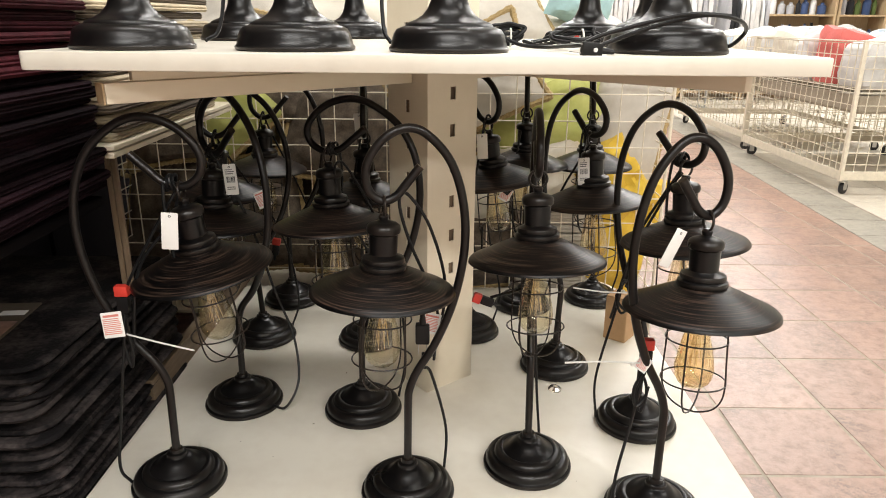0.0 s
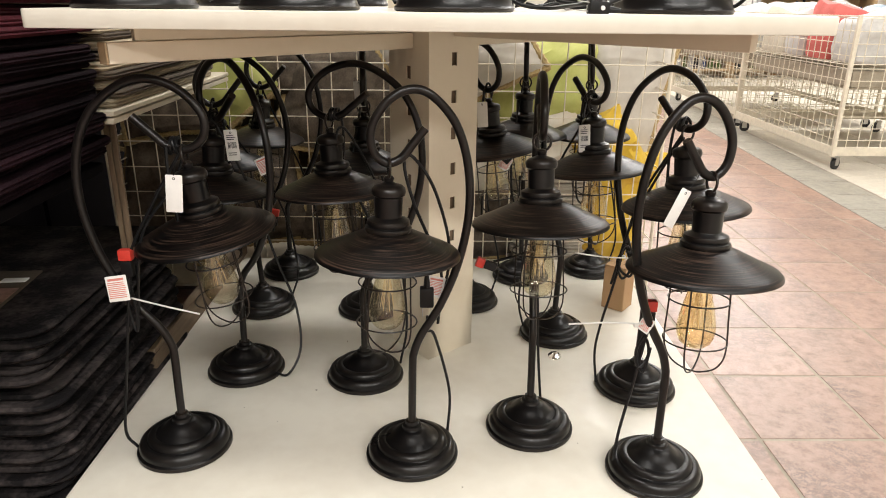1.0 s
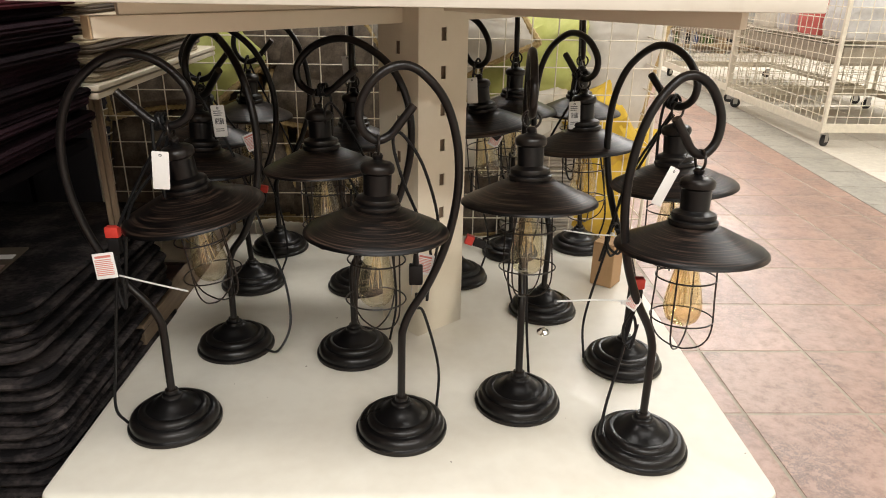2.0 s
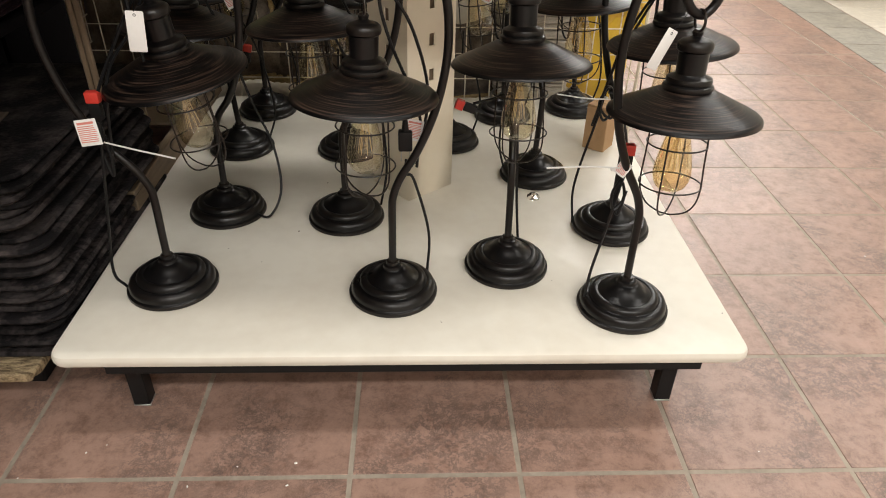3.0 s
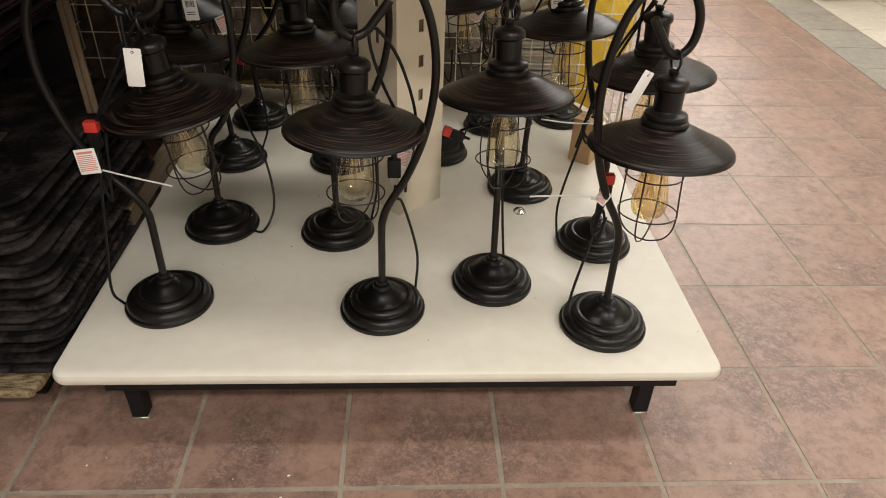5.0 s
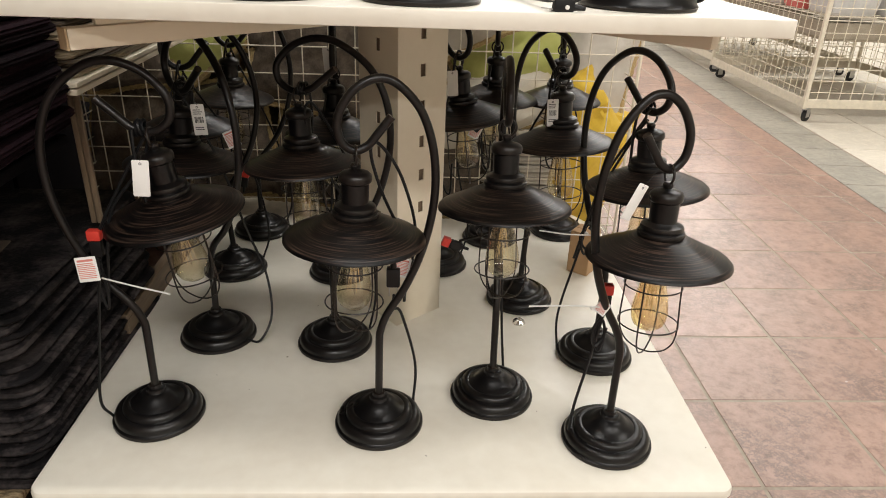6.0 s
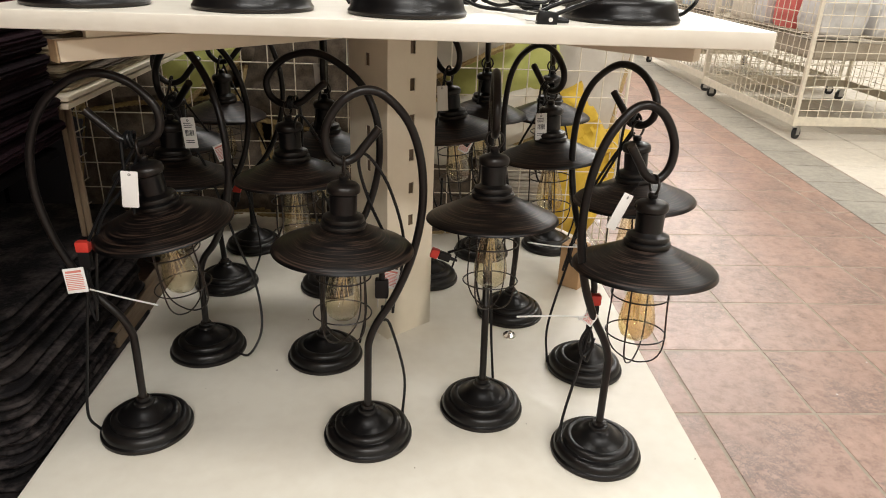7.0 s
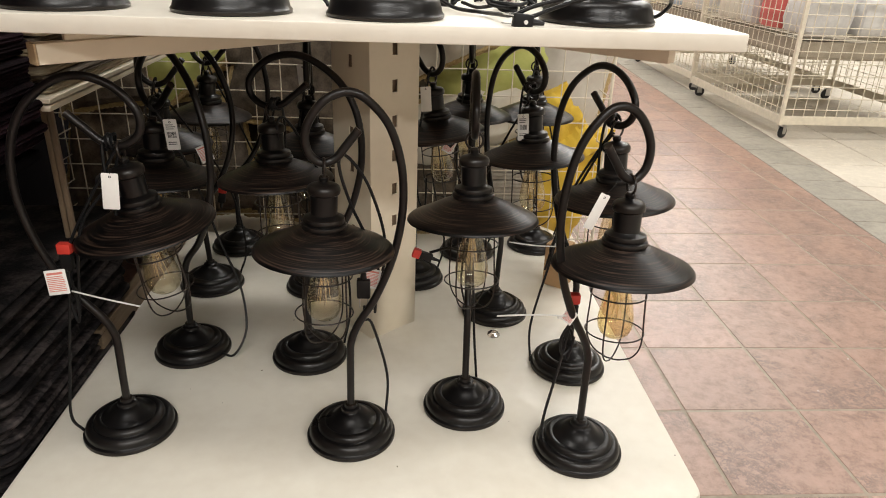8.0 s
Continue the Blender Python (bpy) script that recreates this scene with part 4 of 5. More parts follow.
rack = thing("mat_rack", pose(0, 0, 0), "dark shelf rack with a brown upright holding folded mats", "rack")
# rear uprights take the shade black so they sink into the dark
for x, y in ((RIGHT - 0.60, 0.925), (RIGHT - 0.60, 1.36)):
    part("upright", box(-0.016, 0.0, -0.014, 0.014, 0.0, 0.765, 0.002, 1), GLOOM, rack, at=pose(x, y, 0))
for x in (-1.4995, -1.486):
    part("upright", box(-0.006, 0.006, -0.005, 0.005, 0.458, 0.765, 0.002, 1), UPRIGHT, rack, "weathered brown wooden upright", at=pose(x, 0.665, 0))
part("shelf_board", box(-0.62, 0.0, 0.0, 0.80, 0.0, 0.011, 0.002, 1), STEEL_CREAM, rack, "cream shelf board", at=pose(RIGHT + 0.012, 0.58, 0.781))
part("shelf_rail", box(-0.02, 0.0, 0.0, 0.80, 0.0, 0.012, 0.002, 1), STEEL_CREAM, rack, "cream shelf rail", at=pose(RIGHT + 0.010, 0.58, 0.7655))
# this board is coloured as shade too, under the folded mats
part("shelf_board", box(-0.62, 0.0, 0.0, 0.90, 0.0, 0.02, 0.003, 1), GLOOM, rack, at=pose(RIGHT - 0.02, -0.33, 0.672))
part("upright", box(-0.016, 0.016, -0.014, 0.014, 0.0, 0.671, 0.002, 1), IRON, rack, at=pose(RIGHT - 0.60, -0.30, 0))
# added sheet: blocks light from the left and paints the rack's depth dark
part("back_panel", box(-0.02, 0.0, -0.50, 2.60, 0.02, 1.75, 0.002, 1), GLOOM, rack, "added black panel standing in for the rack's dark depth", at=pose(RIGHT - 0.645, 0, 0))
part("plank", box(-0.012, 0.012, 0.0, 0.80, 0.0, 0.062, 0.002, 1), WOOD_DARK, rack, "worn brown side plank", at=pose(RIGHT + 0.002, 0.60, 0.190))

HIGH_N = 26
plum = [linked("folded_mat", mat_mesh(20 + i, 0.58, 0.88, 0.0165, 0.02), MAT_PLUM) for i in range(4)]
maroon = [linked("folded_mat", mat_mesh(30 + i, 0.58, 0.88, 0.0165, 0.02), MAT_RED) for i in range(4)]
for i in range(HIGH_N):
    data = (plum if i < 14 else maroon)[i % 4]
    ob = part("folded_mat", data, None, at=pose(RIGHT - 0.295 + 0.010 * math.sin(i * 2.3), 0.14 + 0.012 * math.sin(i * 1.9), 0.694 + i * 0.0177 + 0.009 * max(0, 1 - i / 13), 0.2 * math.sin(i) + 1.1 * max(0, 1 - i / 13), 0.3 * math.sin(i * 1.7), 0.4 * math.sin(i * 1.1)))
    tagged(ob, "dark plum folded mat in a stack" if i < 14 else "maroon red folded mat in a stack", "mat", "stack of folded mats")
beige = [linked("folded_mat", mat_mesh(40 + i, 0.58, 0.66, 0.0175, 0.02), MAT_BEIGE) for i in range(3)] + [linked("folded_mat", mat_mesh(50, 0.58, 0.66, 0.016, 0.02), MAT_BROWN)]
for i in range(18):
    ob = part("folded_mat", beige[3 if i % 2 else i % 3], None, at=pose(RIGHT - 0.29 + 0.008 * math.sin(i * 2.3), 0.94 + 0.01 * math.sin(i * 1.3), 0.793 + i * 0.0185, 0, 0.3 * math.sin(i * 1.7), 0.4 * math.sin(i * 1.1)))
    tagged(ob, "beige folded mat with brown backing on a rack", "mat", "stack of beige mats")

# ---- the wire bin of cushions behind the stand ----
def wire_panel(bm, origin, across, up, w, h, nx, ny, r=0.0021):
    origin, across, up = Vector(origin), Vector(across), Vector(up)
    for i in range(nx + 1):
        p = origin + across * (w * i / nx)
        tube([p, p + up * h], r, 6, bm)
    off = across.cross(up).normalized() * r * 1.6
    for j in range(ny + 1):
        p = origin + up * (h * j / ny) + off
        tube([p, p + across * w], r, 6, bm)


BX0, BX1, BY0, BY1, BZ0, BZ1 = -1.873, -0.058, 1.42, 2.25, 0.064, 0.904
bin_ = thing("wire_bin", pose(0, 0, 0), "cream wire mesh bin heaped with cushions", "wire bin")
for origin, across, w, nx in (((BX0, BY0, BZ0), (1, 0, 0), BX1 - BX0, 22), ((BX0, BY1, BZ0), (1, 0, 0), BX1 - BX0, 22), ((BX1, BY0, BZ0), (0, 1, 0), BY1 - BY0, 9), ((BX0, BY0, BZ0), (0, 1, 0), BY1 - BY0, 9)):
    b = bmesh.new()
    wire_panel(b, origin, across, (0, 0, 1), w, BZ1 - BZ0, nx, 10)
    part("mesh_panel", b, WIRE, bin_)
for x in (BX0, BX1):
    for y in (BY0, BY1):
        part("corner_post", tube([(x, y, 0.0), (x, y, BZ1 + 0.01)], 0.006, 8), WIRE, bin_)
part("bin_floor", box(BX0 + 0.01, BX1 - 0.01, BY0 + 0.01, BY1 - 0.01, BZ0 - 0.01, BZ0, 0.001, 1), WIRE, bin_)
part("rim", tube([(BX0, BY0, BZ1 + 0.012), (BX1, BY0, BZ1 + 0.012), (BX1, BY1, BZ1 + 0.012), (BX0, BY1, BZ1 + 0.012)], 0.006, 8, closed=True), WIRE, bin_)


def cushion(x, y, z, rx, ry, rz, size, fat, mat, label, trim=GOLD_CORD, seed=0, crumple=1.0):
    c = thing("cushion", pose(x, y, z, rx, ry, rz), label, "cushion", "cushions in the bin")
    b = bmesh.new()
    n = 18
    verts = {}
    for s in (1, -1):
        for i in range(n + 1):
            for j in range(n + 1):
                u, v = 2 * i / n - 1, 2 * j / n - 1
                edge = (i in (0, n)) or (j in (0, n))
                if s < 0 and edge:
                    verts[s, i, j] = verts[1, i, j]
                    continue
                pinch = 1 - 0.07 * (1 - abs(u) ** 2) * abs(v) ** 2
                pinch2 = 1 - 0.07 * (1 - abs(v) ** 2) * abs(u) ** 2
                hgt = fat / 2 * ((1 - abs(u) ** 2.6) * (1 - abs(v) ** 2.6)) ** 0.55
                hgt += crumple * (0.026 * noise.noise((u * 1.9 + seed * 3, v * 2.6, s * 2.0 + seed)) + 0.014 * (0.35 - abs(noise.noise((u * 3.1 + v * 1.7 + seed, v * 4.0 - u, s))))) * (0 if edge else 1)
                verts[s, i, j] = b.verts.new((u * size[0] / 2 * pinch2, v * size[1] / 2 * pinch, s * hgt))
    for s in (1, -1):
        for i in range(n):
            for j in range(n):
                q = [verts[s, i, j], verts[s, i + 1, j], verts[s, i + 1, j + 1], verts[s, i, j + 1]]
                b.faces.new(q if s > 0 else q[::-1])
    rim = [verts[1, i, 0].co.copy() for i in range(n)] + [verts[1, n, j].co.copy() for j in range(n)] + [verts[1, n - i, n].co.copy() for i in range(n)] + [verts[1, 0, n - j].co.copy() for j in range(n)]
    part("cover", b, mat, c)
    if trim:
        fine = [rim[k].lerp(rim[(k + 1) % len(rim)], f) for k in range(len(rim)) for f in (0, 0.5)]
        radii = [0.0098 + 0.003 * (k % 2) for k in range(len(fine))]
        part("rope_trim", tube(fine, radii, 7, closed=True), trim, c, "twisted gold rope trim")
    return c


for k, row in enumerate((
    (-0.42, 1.65, 0.72, 74, -30, 0, (0.50, 0.34), 0.17, LIME, "lime green satin cushion with gold rope trim"),
    (-0.15, 1.62, 0.72, 78, 14, 0, (0.30, 0.50), 0.15, SILVER, "silver grey satin cushion with gold rope trim"),
    (-0.72, 1.57, 0.83, 78, -26, 0, (0.50, 0.32), 0.15, SILVER, "silver grey satin cushion with gold rope trim"),
    (-0.50, 1.60, 0.53, 78, -24, 0, (0.56, 0.26), 0.14, CREAM, "cream cushion with gold rope trim"),
    (-0.15, 1.56, 0.34, 82, 20, 4, (0.24, 0.44), 0.14, YELLOW, "yellow satin cushion crushed against the wires"),
    (-0.20, 1.53, 0.52, 80, -30, 8, (0.22, 0.30), 0.12, YELLOW, "yellow satin cushion crushed against the wires"),
    (-0.62, 1.60, 0.28, 80, -6, 0, (0.50, 0.36), 0.16, TAUPE, "dark patterned taupe velvet cushion"),
    (-1.05, 1.62, 0.34, 80, 10, 0, (0.46, 0.44), 0.16, TAUPE, "dark patterned taupe velvet cushion"),
    (-1.50, 1.62, 0.36, 80, -10, 0, (0.46, 0.44), 0.16, TAUPE, "dark patterned taupe velvet cushion"),
    (-1.10, 1.62, 0.70, 76, 12, 0, (0.46, 0.46), 0.16, TAUPE, "dark patterned taupe velvet cushion"),
    (-1.56, 1.63, 0.76, 78, -38, 0, (0.36, 0.36), 0.15, LIME, "lime green satin cushion with gold rope trim"),
    (-1.32, 1.68, 0.86, 70, 8, 0, (0.40, 0.40), 0.15, TAUPE, "dark patterned taupe velvet cushion"),
    (-1.76, 1.58, 0.36, 80, 8, 0, (0.30, 0.50), 0.14, TAUPE, "dark patterned taupe velvet cushion"),
    (-1.74, 1.58, 0.78, 80, -8, 0, (0.30, 0.46), 0.14, TAUPE, "dark patterned taupe velvet cushion"),
    (-1.72, 1.80, 0.62, 74, 20, 0, (0.40, 0.46), 0.16, TAUPE, "dark patterned taupe velvet cushion"),
    (-1.66, 1.98, 0.40, 84, 0, 0, (0.46, 0.50), 0.16, TAUPE, "dark patterned taupe velvet cushion"),
    (-1.22, 1.98, 0.40, 84, 0, 0, (0.46, 0.50), 0.16, TAUPE, "dark patterned taupe velvet cushion"),
    (-0.78, 1.98, 0.40, 84, 0, 0, (0.46, 0.50), 0.16, TAUPE, "dark patterned taupe velvet cushion"),
    (-0.36, 1.98, 0.40, 84, 0, 0, (0.42, 0.50), 0.16, CREAM, "cream cushion with gold rope trim"),
    (-1.64, 1.96, 0.82, 84, 6, 0, (0.46, 0.46), 0.16, SILVER, "silver grey satin cushion with gold rope trim"),
    (-1.22, 1.90, 0.78, 84, -5, 0, (0.46, 0.46), 0.16, TAUPE, "dark patterned taupe velvet cushion"),
    (-0.80, 1.96, 0.80, 84, 4, 0, (0.46, 0.46), 0.16, TAUPE, "dark patterned taupe velvet cushion"),
    (-1.15, 1.85, 1.04, 40, 8, 0, (0.50, 0.46), 0.18, CREAM, "cream cushion with gold rope trim"),
    (-0.66, 1.88, 1.06, 36, -8, 10, (0.50, 0.46), 0.18, SILVER, "silver grey satin cushion with gold rope trim"),
    (-0.28, 1.95, 0.96, 30, 14, 0, (0.46, 0.46), 0.17, CREAM, "cream cushion with gold rope trim"),
    (-0.28, 1.86, 1.13, 70, 20, 0, (0.24, 0.24), 0.16, AQUA, "pale aqua round cushion on top of the heap"),
    (-1.58, 1.90, 1.02, 40, -6, 0, (0.46, 0.46), 0.17, SILVER, "silver grey satin cushion with gold rope trim"),
)):
    cushion(*row, seed=k, crumple=1.25 if row[8] is YELLOW else 1.0, trim=None if row[8] in (YELLOW, AQUA) else GOLD_CORD)

# folded towels piled in the same bin
TOWEL = cloth("grey_beige_towelling", (0.50, 0.46, 0.39), (0.38, 0.345, 0.285), 40)
towels = [linked("folded_towel", mat_mesh(60 + i, 0.26, 0.34, 0.024, 0.03), TOWEL) for i in range(3)]
for i in range(15):
    ob = part("folded_towel", towels[i % 3], None, at=pose(-0.40 + 0.008 * math.sin(i * 2.9), 1.64 + 0.008 * math.sin(i * 1.7), 0.068 + i * 0.0255, 0, 0.4 * math.sin(i * 1.3), 2 * math.sin(i * 2.2)))
    tagged(ob, "grey beige folded towel piled in the wire bin", "towel", "pile of towels")

# ---- rolling wire carts across the aisle ----
def caster(x, y, yaw, parent):
    c = part("caster", box(-0.014, 0.014, -0.02, 0.02, 0.078, 0.098, 0.003, 1), ZINC, parent, "zinc swivel caster", at=pose(x, y, 0, 0, 0, yaw))
    b = lathe([(0.006, -0.012), (0.036, -0.012), (0.039, -0.008), (0.039, 0.008), (0.036, 0.012), (0.006, 0.012)], 24, m=pose(0, 0, 0, 0, 90, 0))
    part("wheel", b, RUBBER, c, "black rubber wheel", at=pose(0, 0.016, 0.039))
    for s in (-1, 1):
        part("fork_plate", box(s * 0.0165 - 0.0015, s * 0.0165 + 0.0015, -0.012, 0.028, 0.030, 0.085, 0.001, 1), ZINC, c)


def cart(x0, x1, y0, y1, label, seed):
    r = random.Random(seed)
    z0, z1 = 0.13, 0.93
    c = thing("wire_cart", pose(x0, y0, 0), label, "wire cart", "rolling wire carts")
    w, d = x1 - x0, y1 - y0
    for origin, across, length in (((0, 0, z0), (1, 0, 0), w), ((0, d, z0), (1, 0, 0), w), ((0, 0, z0), (0, 1, 0), d), ((w, 0, z0), (0, 1, 0), d)):
        b = bmesh.new()
        wire_panel(b, origin, across, (0, 0, 1), length, z1 - z0, round(length / 0.075), 11, 0.0028)
        part("mesh_panel", b, WIRE, c)
    b = bmesh.new()
    wire_panel(b, (0, 0, 0.66), (1, 0, 0), (0, 1, 0), w, d, 8, round(d / 0.1), 0.003)
    part("wire_tray", b, WIRE, c)
    for x in (0, w):
        for y in (0, d):
            part("corner_post", box(x - 0.012, x + 0.012, y - 0.012, y + 0.012, 0.098, z1 + 0.02, 0.002, 1), WIRE, c)
            caster(x + (0.05 if x == 0 else -0.05), y + (0.05 if y == 0 else -0.05), r.uniform(0, 360), c)
    for z in (0.115, z1 + 0.008):
        for a, e in (((0.013, 0), (w - 0.013, 0)), ((0.013, d), (w - 0.013, d)), ((0, 0.013), (0, d - 0.013)), ((w, 0.013), (w, d - 0.013))):
            part("rail", box(min(a[0], e[0]) - 0.008 * (a[0] == e[0]), max(a[0], e[0]) + 0.008 * (a[0] == e[0]), min(a[1], e[1]) - 0.008 * (a[1] == e[1]), max(a[1], e[1]) + 0.008 * (a[1] == e[1]), z - 0.012 * (z < 0.5), z + (0.045 if z < 0.5 else 0.008), 0.001, 1), WIRE, c)
    return c


def bagged(x, y, z, sx, sy, sz, mat, label, seed, yaw=0):
    """A polybagged pile of folded cloth: a flat-topped soft block with bulging, wrinkled sides, a little tilted."""
    r = random.Random(seed * 7 + 1)
    b = bmesh.new()
    n, levels = 32, (0.0, 0.06, 0.3, 0.6, 0.86, 0.97, 1.0)
    rings = []
    for f in levels:
        k = (0.93, 1.0, 1.03, 1.02, 0.97, 0.88, 0.70)[levels.index(f)]
        ring = []
        for i in range(n):
            a = 2 * math.pi * i / n
            c, q = math.cos(a), math.sin(a)
            grow = (abs(c) ** 7 + abs(q) ** 7) ** (-1 / 7) * k * (1 + 0.05 * noise.noise((c * 2 + seed * 3.1, q * 2, f * 5)) + 0.025 * noise.noise((c * 7, q * 7 + seed, f * 9)))
            px, py = c * grow * sx / 2, q * grow * sy / 2
            lift = f * (1 + 0.10 * noise.noise((px * 6 + seed, py * 6, 2.0)) + SLOPE * (px * math.cos(seed) + py * math.sin(seed)))
            ring.append(b.verts.new((px, py, sz * lift)))
        rings.append(ring)
    for lo, hi in zip(rings, rings[1:]):
        for k in range(n):
            b.faces.new((lo[k], lo[(k + 1) % n], hi[(k + 1) % n], hi[k]))
    b.faces.new(rings[0][::-1])
    top = b.verts.new((0, 0, sz * (1.0 + 0.06 * r.uniform(-1, 1))))
    for k in range(n):
        b.faces.new((rings[-1][k], rings[-1][(k + 1) % n], top))
    return tagged(part("garment_bag", b, mat, at=pose(x, y, z, 0, 0, yaw)), label, "clothing bag", "clothes in the carts")


SLOPE = 0.9
CARTS = [(1.725, 2.97, 3.48, 4.98), (1.80, 2.99, 5.12, 6.85)]
for k, (x0, x1, y0, y1) in enumerate(CARTS):
    cart(x0, x1, y0, y1, "cream wire mesh rolling cart full of folded clothes", k)
    rr = random.Random(40 + k)
    low = thing("stock_tray", pose(x0 + 0.06, y0 + 0.06, 0.51), "greige cardboard tray hung inside a wire cart", "tray", "trays in the carts")
    w, d = x1 - x0 - 0.12, y1 - y0 - 0.12
    part("tray_floor", box(0, w, 0, d, 0.0, 0.012, 0.002, 1), GREIGE, low)
    for a0, a1, b0, b1 in ((0, w, -0.006, 0.006), (0, w, d - 0.006, d + 0.006), (-0.006, 0.006, 0.0065, d - 0.0065), (w - 0.006, w + 0.006, 0.0065, d - 0.0065)):
        part("tray_side", box(a0, a1, b0, b1, 0.0125, 0.11, 0.002, 1), GREIGE, low)
    mats = [WHITE_CLOTH, WHITE_CLOTH, BLUE_CLOTH, WHITE_CLOTH, WHITE_CLOTH, GREY_CLOTH, CREAM]
    names = ["white", "white", "pale blue", "white", "white", "grey", "cream"]
    i = 0
    y = y0 + 0.2
    while y < y1 - 0.15:
        for x in (x0 + 0.2, x0 + 0.52, x0 + 0.84):
            q = rr.randrange(7)
            mat, word = (RED_CLOTH, "coral red") if (k, i) == (0, 3) else (mats[q], names[q])
            bagged(x, y, 0.664, 0.31, 0.31, rr.uniform(0.24, 0.34), mat, f"{word} bagged cotton clothing in a wire cart", i + 10 * k, rr.uniform(-12, 12))
            i += 1
        y += 0.33

# ---- far side of the store: hanging clothes and stocked shelves ----
def clothes_rail(x0, x1, y, label, palette, seed):
    r = random.Random(seed)
    rail = thing("clothes_rail", pose(x0, y, 0), label, "clothes rail")
    w = x1 - x0
    part("bar", tube([(0, 0, 1.52), (w, 0, 1.52)], 0.012, 8), ZINC, rail)
    for x in (0.02, w - 0.02):
        part("stand", tube([(x, 0, 0.02), (x, 0, 1.52)], 0.012, 8), ZINC, rail)
        part("foot_bar", box(x - 0.015, x + 0.015, -0.28, 0.28, 0, 0.02, 0.003, 1), ZINC, rail)
    x = 0.08
    while x < w - 0.08:
        wid = r.uniform(0.035, 0.06)
        b = bmesh.new()
        ln = r.uniform(0.55, 0.95)
        rows = []
        for q in range(9):
            f = q / 8
            half = 0.05 + 0.20 * min(1.0, f * 5) + 0.03 * f
            rows.append([b.verts.new((s * wid * (0.3 + 0.7 * min(1, f * 3)) * (0.5 + 0.12 * math.sin(6 * v + q + x * 30)), v * half, 1.49 - ln * f)) for s, v in ((1, -1), (1, -0.5), (1, 0), (1, 0.5), (1, 1), (-1, 1), (-1, 0.5), (-1, 0), (-1, -0.5), (-1, -1))])
        for a, e in zip(rows, rows[1:]):
            for k in range(10):
                b.faces.new((a[k], a[(k + 1) % 10], e[(k + 1) % 10], e[k]))
        b.faces.new(rows[0])
        b.faces.new(rows[-1][::-1])
        mat, word = r.choice(palette)
        tagged(part("garment", b, mat, at=pose(x0 + x, y, 0)), f"{word} garment hanging on a rail", "garment", "hanging garments")
        x += wid + 0.012


WH, BK, GR = (WHITE_CLOTH, "white cotton"), (BLACK_CLOTH, "black cotton"), (GREY_CLOTH, "grey cotton")
clothes_rail(1.0, 2.5, 8.2, "chrome rail of white and grey garments", [WH, WH, GR, WH], 3)
clothes_rail(2.55, 3.2, 8.2, "chrome rail of black garments", [BK, BK, WH, GR], 4)


def stock_shelf(x0, x1, y, seed):
    r = random.Random(seed)
    sh = thing("stock_shelf", pose(x0, y, 0), "wooden store shelf stocked with small goods", "shelf unit")
    w = x1 - x0
    for x in (0.015, w - 0.015):
        part("side_panel", box(x - 0.015, x + 0.015, -0.2, 0.2, 0, 2.0, 0.002, 1), WOOD, sh)
    part("back_panel", box(0.031, w - 0.031, 0.18, 0.2, 0, 2.0), WOOD, sh)
    for z in (0.1, 0.45, 0.8, 1.15, 1.5, 1.85):
        part("shelf_board", box(0.031, w - 0.031, -0.2, 0.178, z, z + 0.025, 0.002, 1), WOOD, sh)
        x = 0.08
        while x < w - 0.12:
            mat, word = r.choice([(NAVY, "blue"), (GREEN_GLASS, "olive green"), (WHITE_CLOTH, "white"), (GREY_CLOTH, "grey"), (BLACK_CLOTH, "black"), (GREEN_GLASS, "olive green")])
            hw, hh = r.uniform(0.03, 0.06), r.uniform(0.14, 0.25)
            b = lathe([(0, 0), (hw, 0), (hw, hh * 0.7), (hw * 0.45, hh * 0.85), (hw * 0.4, hh), (0, hh)], 10)
            tagged(part("jar", b, mat, at=pose(x0 + x + hw, y - 0.06, z + 0.0255)), f"{word} jar standing on a store shelf", "jar", "goods on far shelves")
            x += 2 * hw + r.uniform(0.01, 0.03)


stock_shelf(2.2, 3.4, 9.4, 5)
stock_shelf(3.42, 4.6, 9.4, 6)
stock_shelf(4.62, 5.3, 9.4, 7)

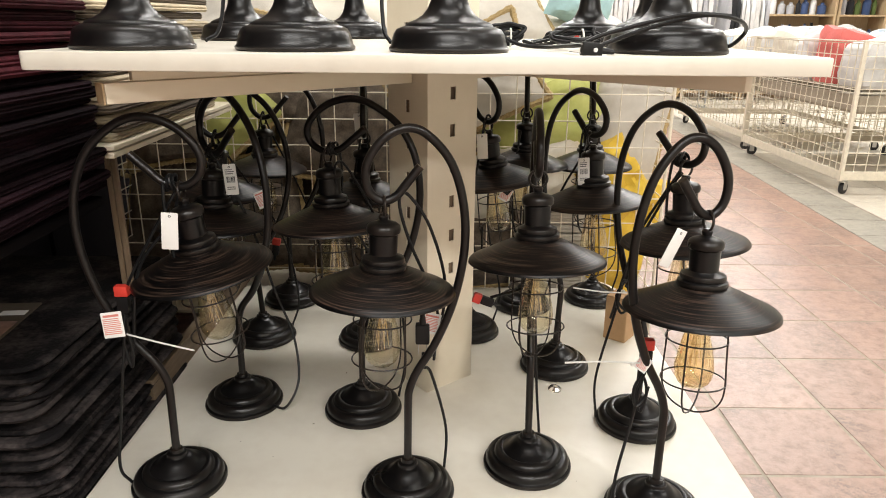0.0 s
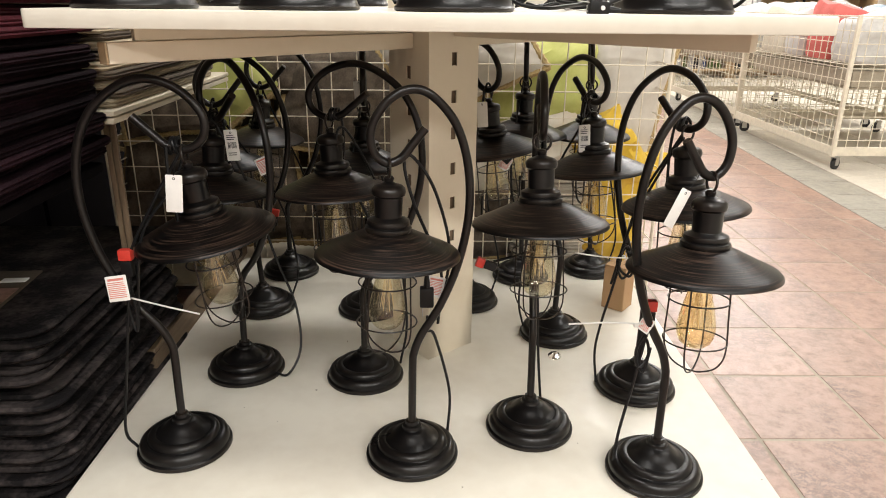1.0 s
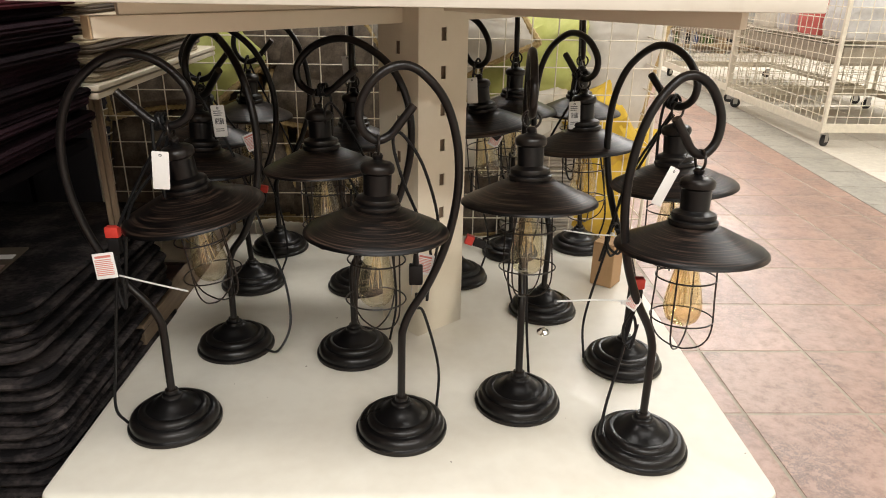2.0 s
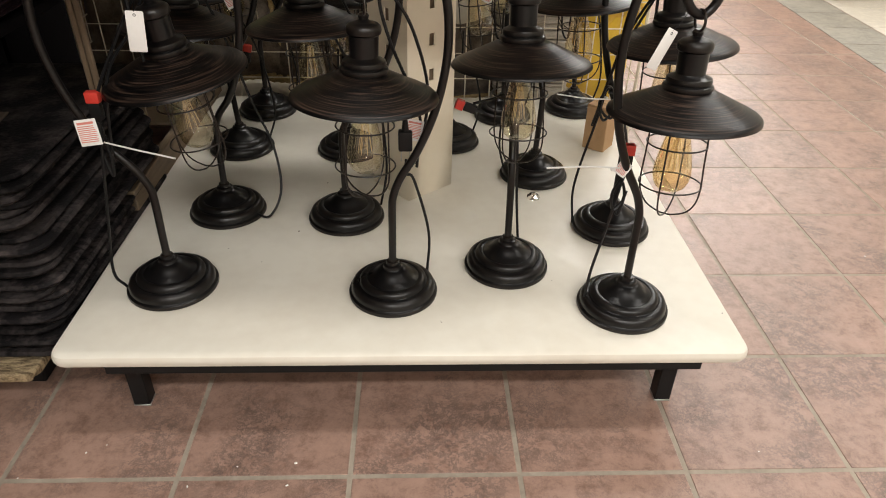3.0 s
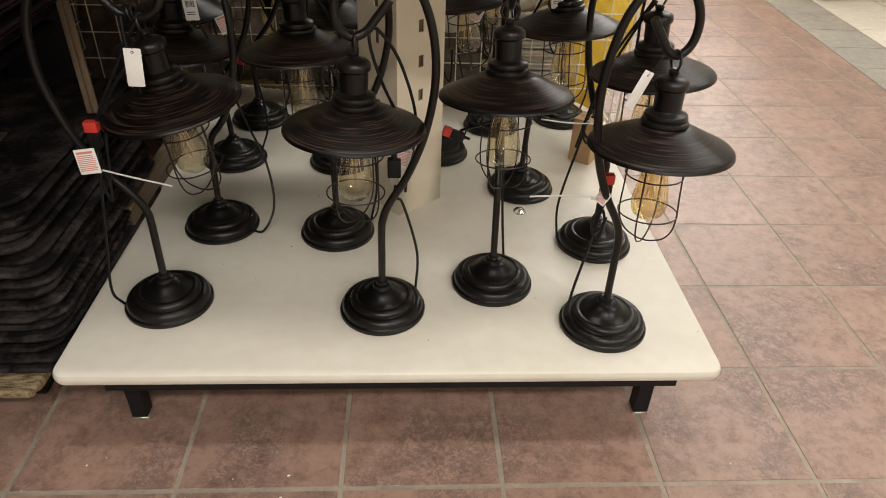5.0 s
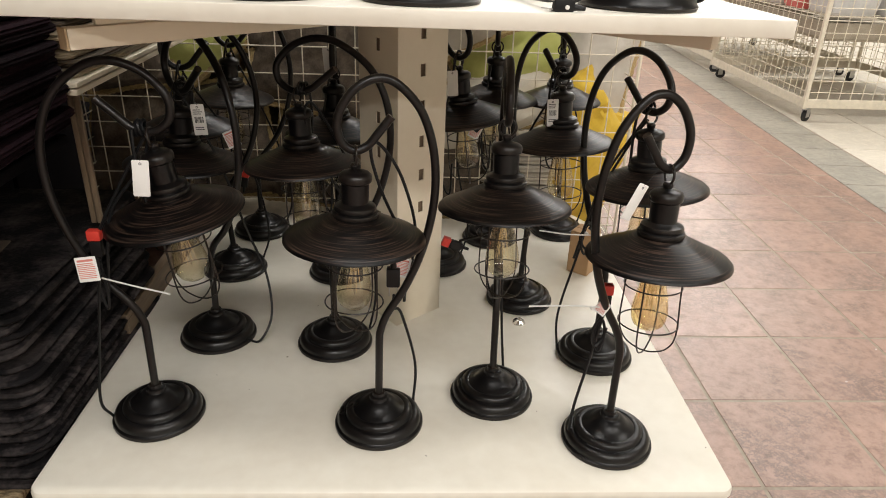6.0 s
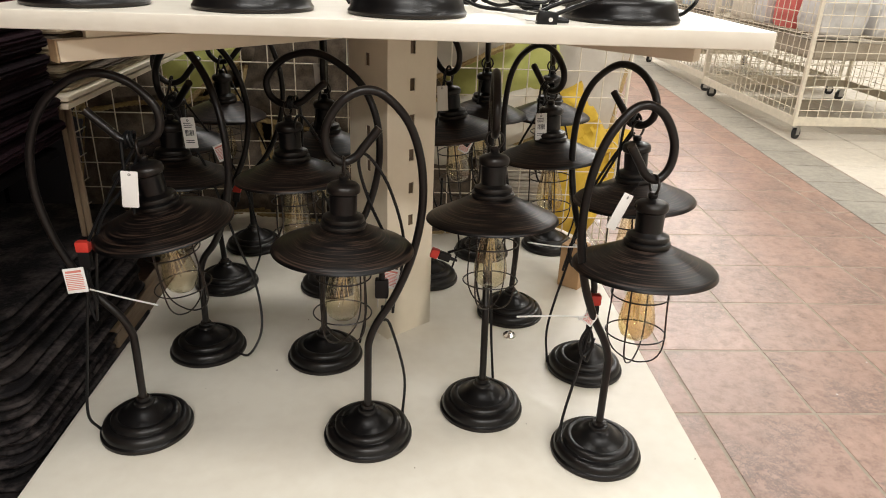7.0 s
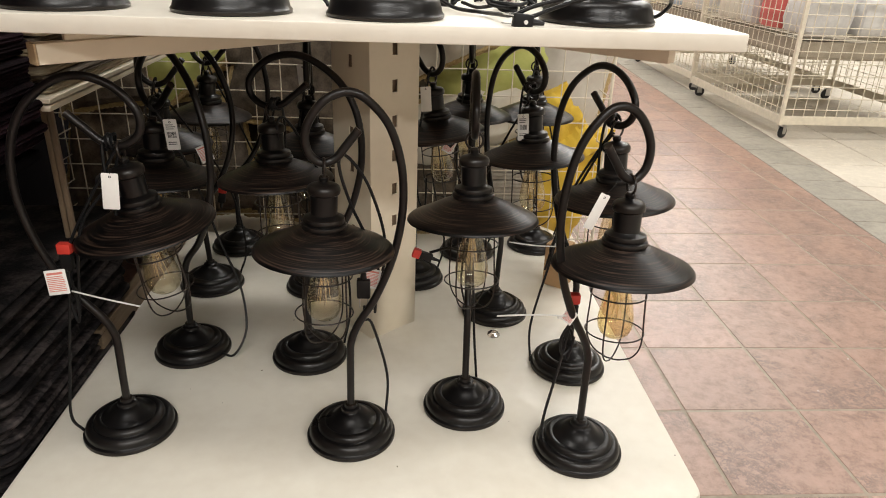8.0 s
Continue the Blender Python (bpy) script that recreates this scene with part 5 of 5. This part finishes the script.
# ---- floor tiles ----
def tile_mesh(name, mat, sx=TILE, sy=TILE):
    g = 0.0035
    b = bmesh.new()
    lo = [b.verts.new((x, y, -0.0028)) for x, y in ((g, g), (sx - g, g), (sx - g, sy - g), (g, sy - g))]
    e = g + 0.0018
    hi = [b.verts.new((x, y, 0.0)) for x, y in ((e, e), (sx - e, e), (sx - e, sy - e), (e, sy - e))]
    b.faces.new(hi)
    for k in range(4):
        b.faces.new((lo[k], lo[(k + 1) % 4], hi[(k + 1) % 4], hi[k]))
    return linked(name, b, mat, smooth=False)


red_tile = tile_mesh("tile", TILE_RED)
for i in range(-8, 4):
    for j in range(-2, 18):
        part("tile", red_tile, None, floor, at=pose(i * TILE, j * TILE + TILE_Y, 0))


def tile_field(name, mat, cells, at=None):
    verts, faces = [], []
    g = 0.0035
    e = g + 0.0018
    for x, y, w, d in cells:
        k = len(verts)
        verts += [(x + a, y + c, -0.0028) for a, c in ((g, g), (w - g, g), (w - g, d - g), (g, d - g))]
        verts += [(x + a, y + c, 0.0) for a, c in ((e, e), (w - e, e), (w - e, d - e), (e, d - e))]
        faces += [(k + 4, k + 5, k + 6, k + 7)] + [(k + q, k + (q + 1) % 4, k + 4 + (q + 1) % 4, k + 4 + q) for q in range(4)]
    me = bpy.data.meshes.new(name)
    me.from_pydata(verts, [], faces)
    me.materials.append(mat)
    return tagged(part(name, me, None, floor, at=at), kind="stuff")


tile_field("red_tiles", TILE_RED, [(i * TILE, j * TILE + TILE_Y, TILE, TILE) for i in range(-17, 7) for j in range(-23, 36) if not (-8 <= i < 4 and -2 <= j < 18)])
# the grey border and the cream aisle run at a slight angle to the terracotta field and lie a little higher
border = pose(1.318, 2.0, 0.004, 0, 0, -3.4)
tile_field("grey_tiles", TILE_GREY, [(0, j * TILE, 0.305, TILE) for j in range(-29, 30)], border)
tile_field("cream_tiles", TILE_CREAM, [(0.308 + i * 0.41, -8.9 + j * 0.41, 0.41, 0.41) for i in range(9) for j in range(44)], border)
